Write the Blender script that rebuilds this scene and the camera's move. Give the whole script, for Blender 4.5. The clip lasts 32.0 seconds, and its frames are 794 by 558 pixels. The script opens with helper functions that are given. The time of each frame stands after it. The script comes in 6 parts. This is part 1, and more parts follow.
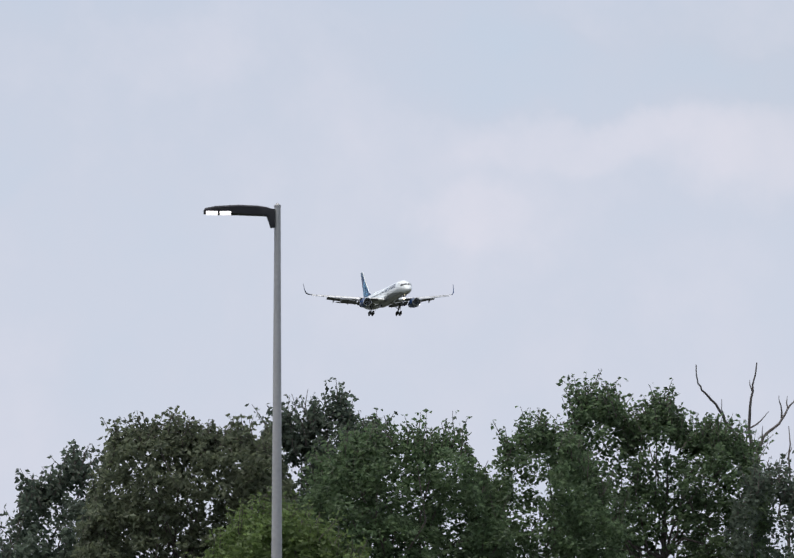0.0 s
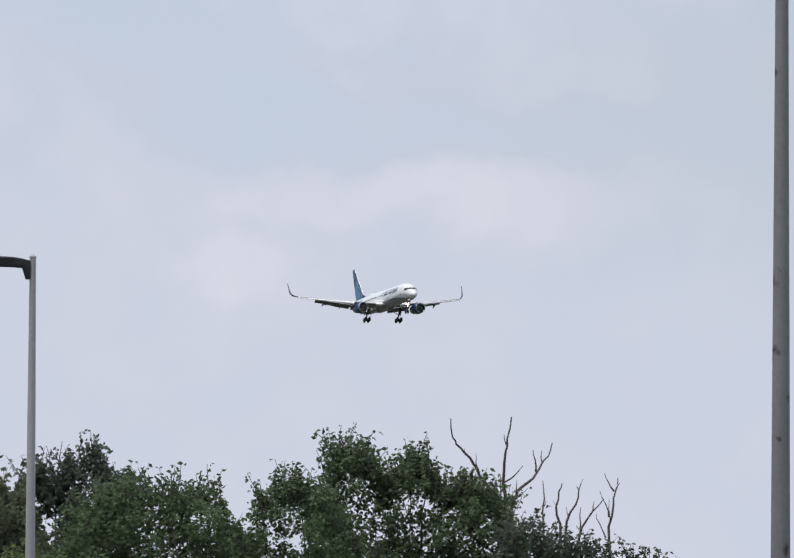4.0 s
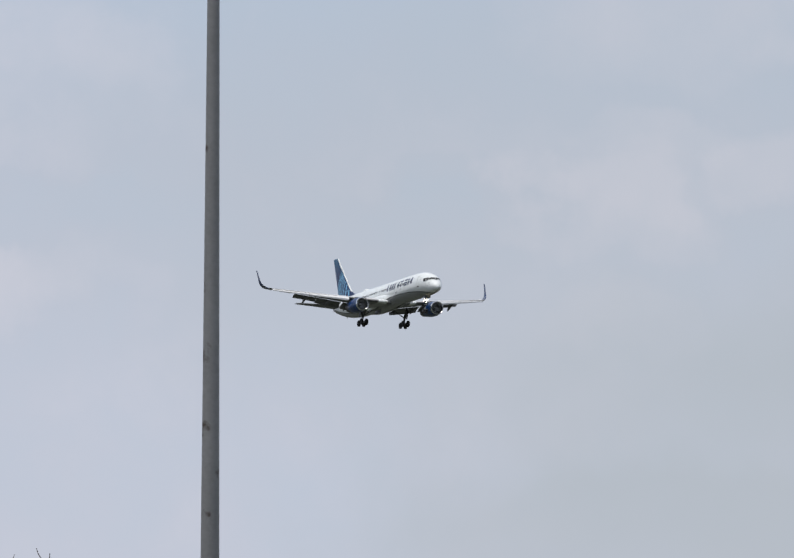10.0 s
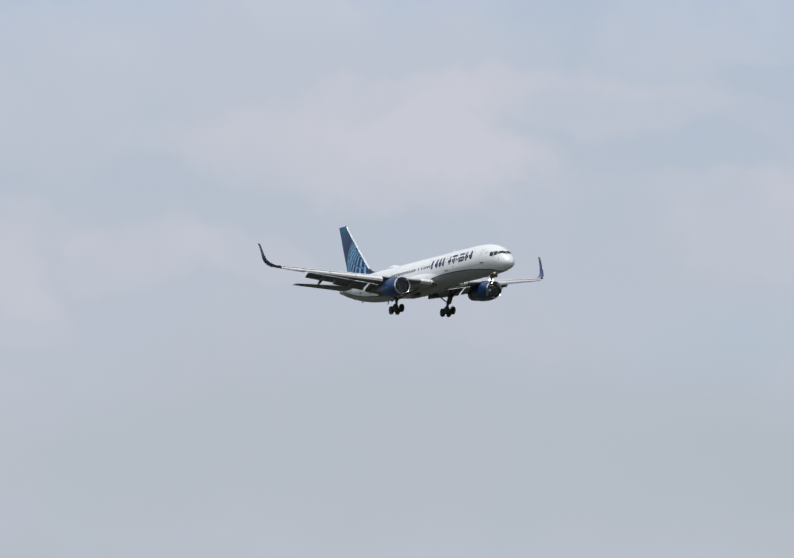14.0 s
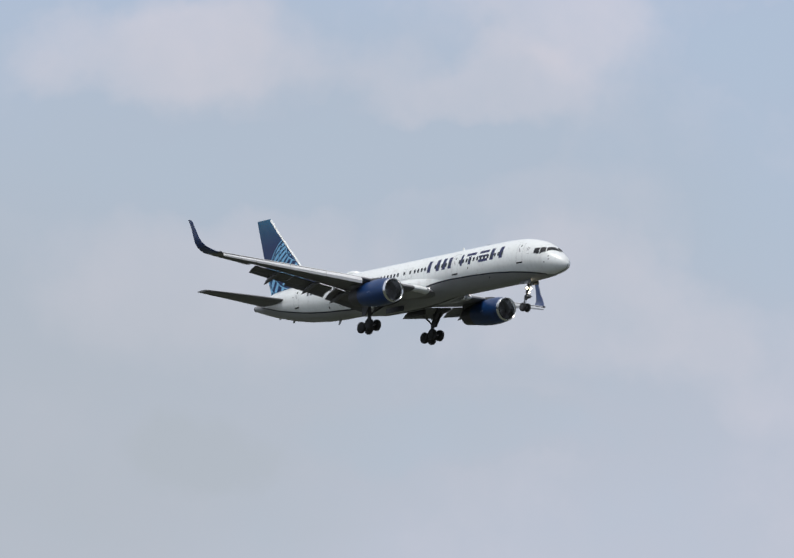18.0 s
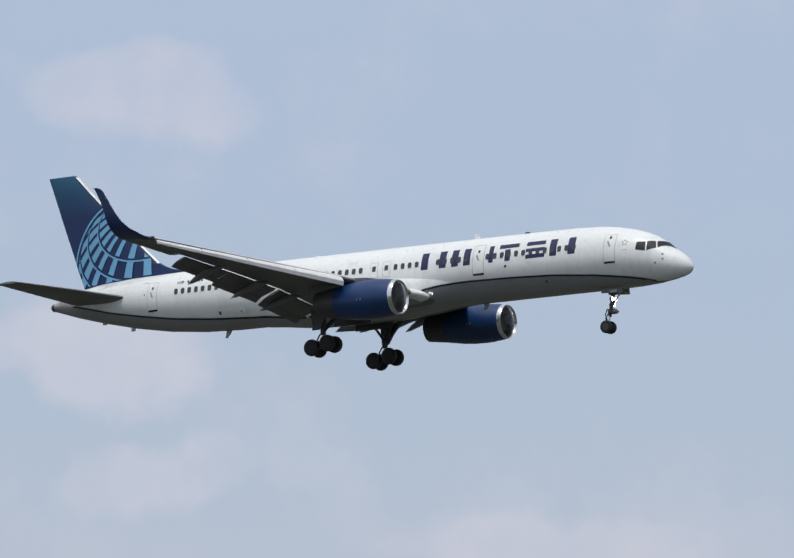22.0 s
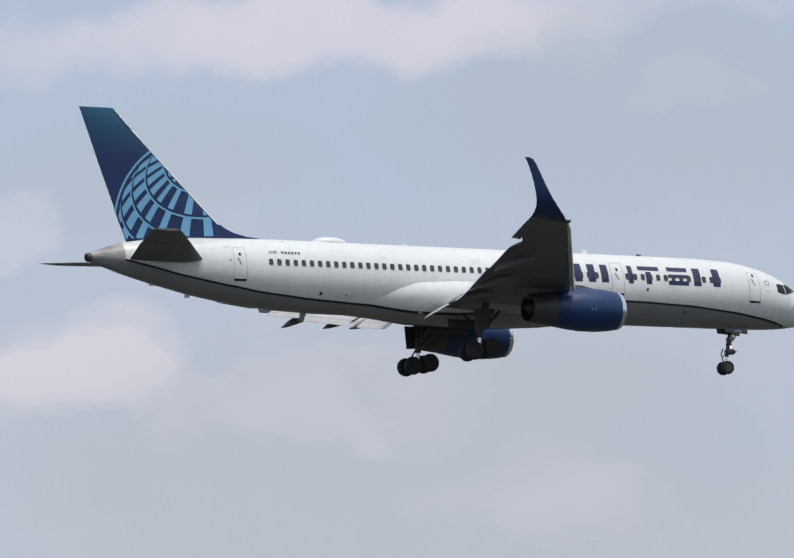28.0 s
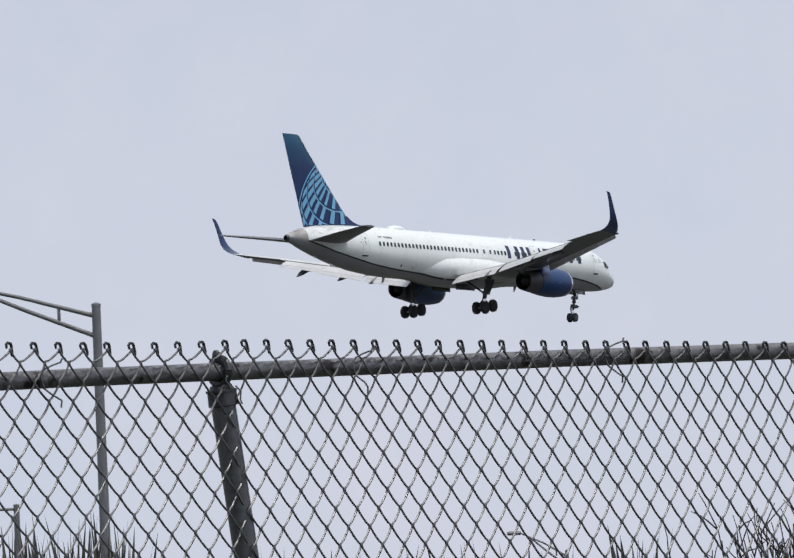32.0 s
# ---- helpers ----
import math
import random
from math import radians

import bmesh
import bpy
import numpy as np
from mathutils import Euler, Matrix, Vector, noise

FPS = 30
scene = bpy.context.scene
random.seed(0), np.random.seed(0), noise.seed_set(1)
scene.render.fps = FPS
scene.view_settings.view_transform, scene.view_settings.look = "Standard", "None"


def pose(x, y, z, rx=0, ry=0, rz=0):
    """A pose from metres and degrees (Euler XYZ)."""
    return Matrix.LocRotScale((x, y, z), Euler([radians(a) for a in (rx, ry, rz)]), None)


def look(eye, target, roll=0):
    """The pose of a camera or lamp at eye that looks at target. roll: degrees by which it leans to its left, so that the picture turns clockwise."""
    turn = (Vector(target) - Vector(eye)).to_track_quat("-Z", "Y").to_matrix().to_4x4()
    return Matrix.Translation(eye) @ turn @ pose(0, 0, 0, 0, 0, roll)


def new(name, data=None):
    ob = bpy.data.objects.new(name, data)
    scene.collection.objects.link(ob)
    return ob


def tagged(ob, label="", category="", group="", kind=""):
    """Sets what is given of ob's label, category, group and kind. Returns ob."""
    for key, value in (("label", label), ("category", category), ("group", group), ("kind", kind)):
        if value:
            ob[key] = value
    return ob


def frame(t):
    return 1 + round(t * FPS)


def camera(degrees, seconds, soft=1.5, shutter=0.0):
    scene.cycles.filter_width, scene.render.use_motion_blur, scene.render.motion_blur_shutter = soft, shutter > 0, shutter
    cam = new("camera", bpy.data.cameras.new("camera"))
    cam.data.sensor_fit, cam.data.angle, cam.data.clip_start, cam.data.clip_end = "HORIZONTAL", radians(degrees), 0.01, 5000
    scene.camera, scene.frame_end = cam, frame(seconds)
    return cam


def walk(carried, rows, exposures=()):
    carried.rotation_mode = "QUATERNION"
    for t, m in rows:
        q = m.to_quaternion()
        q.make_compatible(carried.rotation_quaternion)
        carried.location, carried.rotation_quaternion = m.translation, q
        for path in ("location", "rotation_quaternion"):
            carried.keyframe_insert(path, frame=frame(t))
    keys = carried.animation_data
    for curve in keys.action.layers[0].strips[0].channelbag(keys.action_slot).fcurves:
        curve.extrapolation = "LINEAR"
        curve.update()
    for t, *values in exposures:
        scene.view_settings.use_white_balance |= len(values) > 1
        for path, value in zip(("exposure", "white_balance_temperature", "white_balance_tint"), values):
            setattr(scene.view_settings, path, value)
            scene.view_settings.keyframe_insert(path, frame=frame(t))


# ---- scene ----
def aim(yaw, pitch, roll):
    """A pose of the camera, held out at arm's length by the observer who turns on the spot, from degrees."""
    return Matrix.Translation((-ARM * math.sin(radians(yaw)), ARM * math.cos(radians(yaw)), EYE)) @ pose(0, 0, 0, 90 + pitch, 0, yaw) @ pose(0, 0, 0, 0, 0, roll)


EYE, ARM = 1.6, 0.35
cam = camera(6.47, 32.0, soft=1.5)
walk(cam, [(t, aim(a, b, c)) for t, a, b, c in (
    (0, 78.293, 4.606, 0.238), (0.5, 78.091, 4.671, 0.366), (1, 77.886, 4.764, 0.553),
    (1.5, 77.638, 4.841, 0.816), (2, 77.399, 4.886, 0.885), (2.5, 77.213, 4.910, 0.881),
    (3, 76.994, 4.946, 0.759), (3.5, 76.648, 4.984, 0.555), (5.5, 75.376, 5.280, 0.302),
    (6, 75.077, 5.307, 0.240), (6.5, 74.783, 5.347, 0.372), (7, 74.423, 5.445, 0.533),
    (7.5, 74.008, 5.484, 0.514), (8, 73.612, 5.527, 0.527), (8.5, 73.203, 5.555, 0.374),
    (9, 72.752, 5.584, 0.294), (9.5, 72.227, 5.629, 0.234), (9.8, 71.900, 5.673, 0.451),
    (10, 71.672, 5.688, 0.212), (10.5, 71.139, 5.754, 0.297), (11, 70.634, 5.838, 0.395),
    (11.5, 70.082, 5.926, 0.340), (12, 69.474, 5.973, 0.359), (12.5, 68.844, 6.002, 0.417),
    (13, 68.132, 6.114, 0.308), (13.5, 67.303, 6.275, 0.505), (14, 66.400, 6.443, 0.798),
    (14.5, 65.426, 6.610, 1.297), (15, 64.335, 6.788, 1.564), (15.5, 63.163, 6.929, 1.487),
    (17.5, 57.821, 7.612, 0.060), (18, 56.155, 7.782, 0.740), (18.5, 54.355, 8.005, 1.274),
    (19, 52.355, 8.230, 1.692), (19.5, 50.120, 8.450, 2.311), (20, 47.634, 8.667, 2.570),
    (20.5, 44.886, 8.908, 2.502), (21, 41.800, 9.184, 1.829), (21.5, 38.409, 9.421, 0.918),
    (22, 34.681, 9.571, -0.032), (22.5, 30.623, 9.740, -0.326), (23, 26.323, 9.930, -0.160),
    (23.5, 21.758, 10.037, -0.034), (24, 16.860, 10.038, 0.176), (24.5, 11.657, 9.976, 0.045),
    (25, 6.284, 9.828, -0.268), (25.5, 0.885, 9.536, -0.758), (27.5, -21.034, 7.771, -1.007),
    (28, -25.952, 7.274, -1.828), (28.5, -30.340, 6.733, -2.074), (29, -34.292, 6.123, -2.322),
    (29.5, -37.876, 5.485, -2.928), (30, -41.205, 4.900, -2.887), (30.5, -44.334, 4.356, -2.480),
    (31, -47.107, 3.877, -2.338), (31.2, -48.116, 3.707, -2.272), (31.5, -49.562, 3.503, -2.275),
    (32, -51.973, 3.281, -2.443),
)], exposures=[(0, 0.28), (3.5, 0.25), (6, 0.14), (9, 0.08), (13, 0.09), (17, 0.04), (23, 0.03), (28, 0.06), (30, 0.12), (32, 0.22)])

# ---- world, sun ----
SUN_AZ, SUN_EL = 165.0, 69.0   # clockwise from +y


def build_world():
    """An overcast sky: Nishita light behind a pale cloud deck with soft patches, each at its bearing and height."""
    world = bpy.data.worlds.new("sky")
    world.use_nodes = True
    scene.world = world
    nt = world.node_tree
    nt.nodes.clear()
    n, link = nt.nodes.new, nt.links.new

    def math_node(op, a, b=None, c=None):
        m = n("ShaderNodeMath")
        m.operation = op
        for i, v in enumerate((a, b, c)):
            if v is None:
                continue
            if isinstance(v, (int, float)):
                m.inputs[i].default_value = v
            else:
                link(v, m.inputs[i])
        return m.outputs[0]

    out, bg, co = n("ShaderNodeOutputWorld"), n("ShaderNodeBackground"), n("ShaderNodeTexCoord")
    sky = n("ShaderNodeTexSky")
    sky.sky_type, sky.sun_disc = "NISHITA", False
    sky.sun_elevation, sky.sun_rotation = radians(SUN_EL), radians(SUN_AZ)
    sky.air_density, sky.dust_density = 1.0, 3.0
    dim = n("ShaderNodeVectorMath")
    dim.operation = "SCALE"
    dim.inputs["Scale"].default_value = 0.1
    link(sky.outputs[0], dim.inputs[0])
    sep = n("ShaderNodeSeparateXYZ")
    link(co.outputs["Generated"], sep.inputs[0])
    deck = n("ShaderNodeValToRGB")
    deck.color_ramp.elements[0].position, deck.color_ramp.elements[0].color = 0.02, (0.565, 0.595, 0.70, 1)
    deck.color_ramp.elements[1].position, deck.color_ramp.elements[1].color = 0.19, (0.435, 0.525, 0.68, 1)
    for pos, c in ((0.085, (0.53, 0.565, 0.665, 1)), (0.115, (0.50, 0.54, 0.64, 1)), (0.145, (0.45, 0.53, 0.65, 1)), (0.5, (0.60, 0.64, 0.72, 1))):
        deck.color_ramp.elements.new(pos).color = c
    link(sep.outputs[2], deck.inputs[0])
    # bearing and height of each direction in degrees, ruffled by noise
    az = math_node("MULTIPLY", math_node("ARCTAN2", sep.outputs[0], sep.outputs[1]), 57.2958)
    el = math_node("MULTIPLY", math_node("ARCSINE", sep.outputs[2]), 57.2958)
    ruf, fine = n("ShaderNodeTexNoise"), n("ShaderNodeTexNoise")
    for tex, s, d in ((ruf, 42, 5), (fine, 26, 5)):
        tex.inputs["Scale"].default_value, tex.inputs["Detail"].default_value, tex.inputs["Roughness"].default_value = s, d, 0.55
        link(co.outputs["Generated"], tex.inputs["Vector"])
    rs = n("ShaderNodeSeparateColor")
    link(ruf.outputs["Color"], rs.inputs[0])
    az2 = math_node("MULTIPLY_ADD", rs.outputs[0], 2.4, math_node("ADD", az, -1.2))
    el2 = math_node("MULTIPLY_ADD", rs.outputs[1], 1.2, math_node("ADD", el, -0.6))
    spot = n("ShaderNodeCombineXYZ")
    link(az2, spot.inputs[0])
    link(el2, spot.inputs[1])
    total = [None]

    dull = [None]

    def puff(a, e, w, h, s, grey=False):
        """One soft patch: bearing, height, half width and half height in degrees; below nought a bluer gap; grey: a duller bank."""
        d = n("ShaderNodeVectorMath")
        d.operation = "SUBTRACT"
        link(spot.outputs[0], d.inputs[0])
        d.inputs[1].default_value = (a, e, 0)
        k = n("ShaderNodeVectorMath")
        k.operation = "MULTIPLY"
        link(d.outputs[0], k.inputs[0])
        k.inputs[1].default_value = (1 / w, 1 / h, 0)
        r = n("ShaderNodeVectorMath")
        r.operation = "LENGTH"
        link(k.outputs[0], r.inputs[0])
        m = n("ShaderNodeMapRange")
        m.interpolation_type = "SMOOTHSTEP"
        m.inputs["From Min"].default_value, m.inputs["From Max"].default_value = 1.14, 0.52
        m.inputs["To Max"].default_value = s
        link(r.outputs["Value"], m.inputs[0])
        layer = dull if grey else total
        layer[0] = m.outputs[0] if layer[0] is None else math_node("ADD", layer[0], m.outputs[0])

    puff(-76.4, 5.65, 1.73, 0.54, 0.22)
    puff(-77.4, 5.07, 0.7, 0.45, 0.22)
    puff(-80, 6.59, 0.83, 0.37, 0.13)
    puff(-77.4, 6.56, 0.83, 0.25, -0.15)
    puff(-81.5, 5.5, 0.5, 0.25, -0.17)
    puff(-76.9, 5.78, 1.07, 0.31, 0.26)
    puff(-75.4, 5.71, 1.73, 0.37, 0.22)
    puff(-77.6, 5.12, 0.62, 0.37, 0.22)
    puff(-74.8, 6.25, 1.24, 0.25, -0.22)
    puff(-76.9, 6.32, 1.73, 0.41, -0.19)
    puff(-76.9, 7.35, 1.03, 0.33, 0.15)
    puff(-74.2, 3.98, 0.91, 0.54, -0.15)
    puff(-72.2, 6.21, 0.62, 0.25, -0.18)
    puff(-70, 6.21, 1.0, 0.4, 0.4)
    puff(-69.7, 5.35, 0.8, 0.3, 0.2)
    puff(-71.2, 6.25, 0.91, 0.25, -0.24)
    puff(-74.2, 7.55, 1.03, 0.37, 0.15)
    puff(-75.2, 5.6, 1.03, 0.5, 0.19)
    puff(-69.6, 6.78, 0.9, 0.25, 0.3)
    puff(-70, 6.37, 0.83, 0.33, 0.3)
    puff(-71.1, 6.44, 0.62, 0.25, -0.27)
    puff(-66.4, 6.88, 0.74, 0.21, -0.4)
    puff(-65.9, 5.56, 1.24, 0.33, -0.3)
    puff(-65.2, 4.74, 0.66, 0.33, -0.35)
    puff(-65.7, 7.46, 0.74, 0.25, 0.3)
    puff(-64.5, 7.7, 1.07, 0.4, -0.4)
    puff(-62.8, 8.15, 1.1, 0.21, -0.35)
    puff(-62.4, 7.38, 1.07, 0.5, 0.3)
    puff(-63.8, 5.44, 2.48, 0.37, -0.3)
    puff(-66.2, 7.56, 0.66, 0.29, 0.3)
    puff(-52.8, 9.67, 0.83, 0.45, -0.35)
    puff(-54.9, 9.97, 1.07, 0.58, 0.5)
    puff(-50.2, 8.42, 1.03, 0.5, 0.4)
    puff(-52.5, 7.2, 1.65, 0.7, 0.35)
    puff(-54.6, 8.16, 1.03, 0.62, 0.25)
    puff(-50.3, 8.34, 0.83, 0.54, 0.5)
    puff(-46.6, 7.76, 1.4, 0.58, 0.6)
    puff(-47.4, 10.62, 1.07, 0.37, -0.45)
    puff(-42.9, 9.48, 0.62, 0.37, 0.55)
    puff(-40.8, 9.51, 0.66, 0.25, 0.5)
    puff(-39.4, 9.05, 1.32, 0.54, 0.55)
    puff(-41.9, 7.94, 0.66, 0.5, 0.4)
    puff(-38.8, 9.56, 0.5, 0.25, 0.6)
    puff(-26.1, 8.49, 0.54, 0.33, 0.5)
    puff(-25.2, 8.03, 0.91, 0.33, 0.6)
    puff(-23.8, 7.81, 1.07, 0.29, 0.6)
    puff(-23.2, 11.35, 0.5, 0.62, 0.35)
    puff(-28.4, 11.71, 1.45, 0.37, 0.3)
    puff(-24.8, 10.96, 2.06, 0.83, -0.3)
    puff(-8.7, 11.03, 0.62, 0.37, 0.95)
    puff(-7.6, 10.58, 1.07, 0.41, 0.9)
    puff(-9.3, 10.74, 1.03, 0.62, 0.7)
    puff(-8.9, 9.55, 1.07, 0.45, 0.6)
    puff(-8.2, 10.72, 0.95, 0.42, 0.7)
    puff(-7.5, 10.3, 0.75, 0.36, 0.65)
    puff(-9.4, 10.95, 0.6, 0.5, 0.6)
    puff(-4.1, 8.95, 1.24, 0.5, 0.4)
    puff(-6.6, 7.65, 0.5, 0.25, 0.6)
    puff(-4.5, 11.06, 1.86, 1.03, -0.5)
    puff(-6.4, 8.72, 1.45, 0.74, -0.4)
    puff(-3.1, 9.11, 0.62, 0.25, 0.6)
    puff(-1.7, 8.85, 1.07, 0.37, 0.75)
    puff(0, 8.66, 0.83, 0.41, 0.7)
    puff(1.5, 8.06, 0.91, 0.45, 0.7)
    puff(-1.5, 7.9, 2.48, 0.74, 0.6)
    puff(1.9, 10.52, 0.41, 1.03, 0.3)
    puff(23.6, 6.77, 0.74, 0.45, 0.6)
    puff(25.6, 6.3, 1.45, 0.41, 0.55)
    puff(27, 5.55, 1.03, 0.37, 0.45)
    puff(22.9, 7.69, 0.45, 0.41, 0.5)
    puff(25.7, 9.31, 3.3, 0.37, 0.5)
    puff(28.5, 8.72, 0.83, 0.25, 0.35)
    puff(26.7, 8.29, 2.06, 0.54, -0.35)
    puff(28.3, 5.96, 1.03, 0.5, -0.3)
    puff(43, 5.7, 0.62, 0.25, -0.3)
    puff(41.4, 6.34, 0.33, 0.37, -0.3)
    puff(38.5, 7.1, 0.55, 0.42, 0.5)
    puff(36.5, 6.45, 0.75, 0.5, 0.45)
    puff(38.2, 6.35, 0.6, 0.35, 0.45)
    puff(35.2, 4.6, 0.4, 0.3, -0.45)
    puff(38, 8.2, 3.2, 0.55, -0.35)
    puff(40.6, 6.1, 0.5, 0.5, 0.35)
    puff(-66, 4.2, 6.5, 1.8, 0.5, True)
    puff(-66, 6.6, 10.5, 2.6, 0.42, True)
    puff(-69.5, 3.6, 3.2, 0.8, 0.3, True)
    puff(-60, 4.9, 4.5, 1.6, 0.35, True)
    puff(-47.5, 7.1, 4.8, 1.2, 0.5, True)
    puff(-49.5, 9.4, 3.0, 0.8, 0.35, True)
    puff(-43, 8.5, 1.6, 1.0, 0.3, True)
    puff(26, 5.6, 4.5, 1.3, 0.55, True)
    puff(28.2, 8.6, 2.6, 0.9, 0.45, True)
    puff(24, 8.2, 1.8, 0.5, 0.3, True)
    puff(40, 6.4, 3.5, 1.2, 0.3, True)
    puff(23.3, 6.6, 0.75, 0.36, 0.8)
    puff(24.2, 6.25, 0.6, 0.3, 0.6)
    puff(25.4, 6.1, 0.95, 0.32, 0.75)
    puff(27.5, 5.35, 0.9, 0.38, 0.6)
    puff(24.5, 9.3, 3.0, 0.42, 0.5)
    puff(27.5, 9.5, 1.8, 0.35, 0.4)
    puff(-68.6, 6.6, 0.8, 0.3, 0.5)
    puff(-67.6, 6.55, 0.7, 0.22, 0.35)
    puff(-66.8, 7.4, 2.2, 0.35, 0.45)
    puff(-64.8, 7.9, 1.3, 0.3, 0.5)
    puff(-66.4, 7.75, 1.0, 0.3, 0.4)
    puff(-63.3, 6.9, 1.2, 0.7, 0.45)
    puff(-62.0, 6.0, 1.3, 0.5, 0.4)
    puff(-66.0, 5.2, 0.7, 0.35, 0.4)
    puff(-63.9, 5.9, 0.7, 0.35, -0.45)
    puff(-63.6, 7.5, 0.8, 0.2, -0.5)
    puff(-57.9, 9.6, 1.6, 0.5, 0.75)
    puff(-55.5, 9.3, 1.2, 0.4, 0.6)
    puff(-57.8, 7.7, 1.5, 0.8, 0.6)
    puff(-54.5, 7.6, 1.3, 0.6, 0.55)
    puff(-57.0, 8.7, 2.2, 0.35, -0.35)
    puff(-55.8, 6.5, 1.5, 0.35, -0.5)
    puff(-58, 6.3, 0.8, 0.35, 0.25, True)
    puff(-57, 7.9, 4.5, 2.4, 0.35, True)
    puff(-49.4, 8.2, 0.9, 0.5, 0.5)
    puff(-50.2, 9.6, 0.8, 0.5, 0.45)
    puff(-45.6, 7.6, 1.1, 0.5, 0.5)
    puff(-36.7, 11.1, 1.2, 0.5, 0.5)
    puff(-37.2, 9.0, 1.1, 0.6, 0.65)
    puff(-36.8, 8.0, 0.9, 0.4, 0.45)
    puff(-33.6, 7.4, 1.6, 0.35, 0.4)
    puff(-28.3, 11.4, 0.9, 0.5, 0.5)
    puff(-24.5, 9.3, 0.8, 0.5, 0.55)
    puff(-14.9, 10.8, 1.0, 0.45, 0.6)
    puff(-14.2, 11.2, 0.9, 0.5, 0.55)
    puff(-16.6, 10.6, 0.6, 0.3, 0.25)
    puff(6.5, 8.2, 1.6, 0.5, 0.5)
    puff(9.0, 9.6, 1.3, 0.4, 0.45)
    puff(11.5, 7.4, 1.8, 0.5, 0.55)
    puff(14.5, 8.9, 1.2, 0.45, 0.5)
    puff(17, 7.0, 1.5, 0.45, 0.5)
    puff(19.5, 8.6, 1.4, 0.4, 0.45)
    puff(33.0, 5.2, 1.4, 0.4, 0.4)
    puff(31.4, 6.3, 0.9, 0.45, 0.45)
    puff(36.4, 6.9, 0.8, 0.5, 0.4)
    puff(31.8, 8.3, 1.4, 0.25, 0.5)
    puff(-41.5, 10.4, 3.2, 1.2, 0.4, True)
    puff(-41, 7.6, 3.0, 0.9, 0.35, True)
    puff(-67, 8, 4.5, 1, 0.35)
    puff(-75, 7.2, 3, 0.8, 0.11)
    soft = math_node("ADD", math_node("MULTIPLY_ADD", fine.outputs[0], 0.9, -0.45), math_node("MULTIPLY_ADD", rs.outputs[2], 0.5, -0.25))
    curd = n("ShaderNodeTexNoise")
    curd.inputs["Scale"].default_value, curd.inputs["Detail"].default_value, curd.inputs["Roughness"].default_value = 75, 6, 0.6
    link(co.outputs["Generated"], curd.inputs["Vector"])
    soft = math_node("ADD", soft, math_node("MULTIPLY_ADD", curd.outputs[0], 0.7, -0.35))
    both = math_node("ADD", total[0], soft)
    pale, blue = n("ShaderNodeMix"), n("ShaderNodeMix")
    for mx, col, f in ((pale, (0.68, 0.655, 0.73, 1), math_node("MULTIPLY", math_node("MINIMUM", math_node("MAXIMUM", both, 0.0), 1.1), 0.85)),
                       (blue, (0.44, 0.545, 0.67, 1), math_node("MULTIPLY", math_node("MINIMUM", math_node("MAXIMUM", math_node("MULTIPLY", both, -1.0), 0.0), 0.8), 0.75))):
        mx.data_type = "RGBA"
        mx.inputs[7].default_value = col
        link(f, mx.inputs[0])
    link(deck.outputs[0], pale.inputs[6])
    link(pale.outputs[2], blue.inputs[6])
    veil = n("ShaderNodeMix")
    veil.data_type = "RGBA"
    veil.inputs[0].default_value = 0.9
    bank = n("ShaderNodeMix")
    bank.data_type = "RGBA"
    bank.inputs[7].default_value = (0.445, 0.485, 0.54, 1)
    link(math_node("MINIMUM", dull[0], 1.0), bank.inputs[0])
    link(blue.outputs[2], bank.inputs[6])
    link(dim.outputs[0], veil.inputs[6])
    link(bank.outputs[2], veil.inputs[7])
    link(veil.outputs[2], bg.inputs[0])
    link(bg.outputs[0], out.inputs[0])


def build_sun():
    data = bpy.data.lights.new("sun", "SUN")
    data.energy, data.angle, data.color = 2.2, radians(12), (1.0, 0.96, 0.9)
    ob = new("sun", data)
    a, e = radians(SUN_AZ), radians(SUN_EL)
    ob.matrix_world = look((math.sin(a) * math.cos(e) * 50, math.cos(a) * math.cos(e) * 50, math.sin(e) * 50), (0, 0, 0))


build_world()
build_sun()


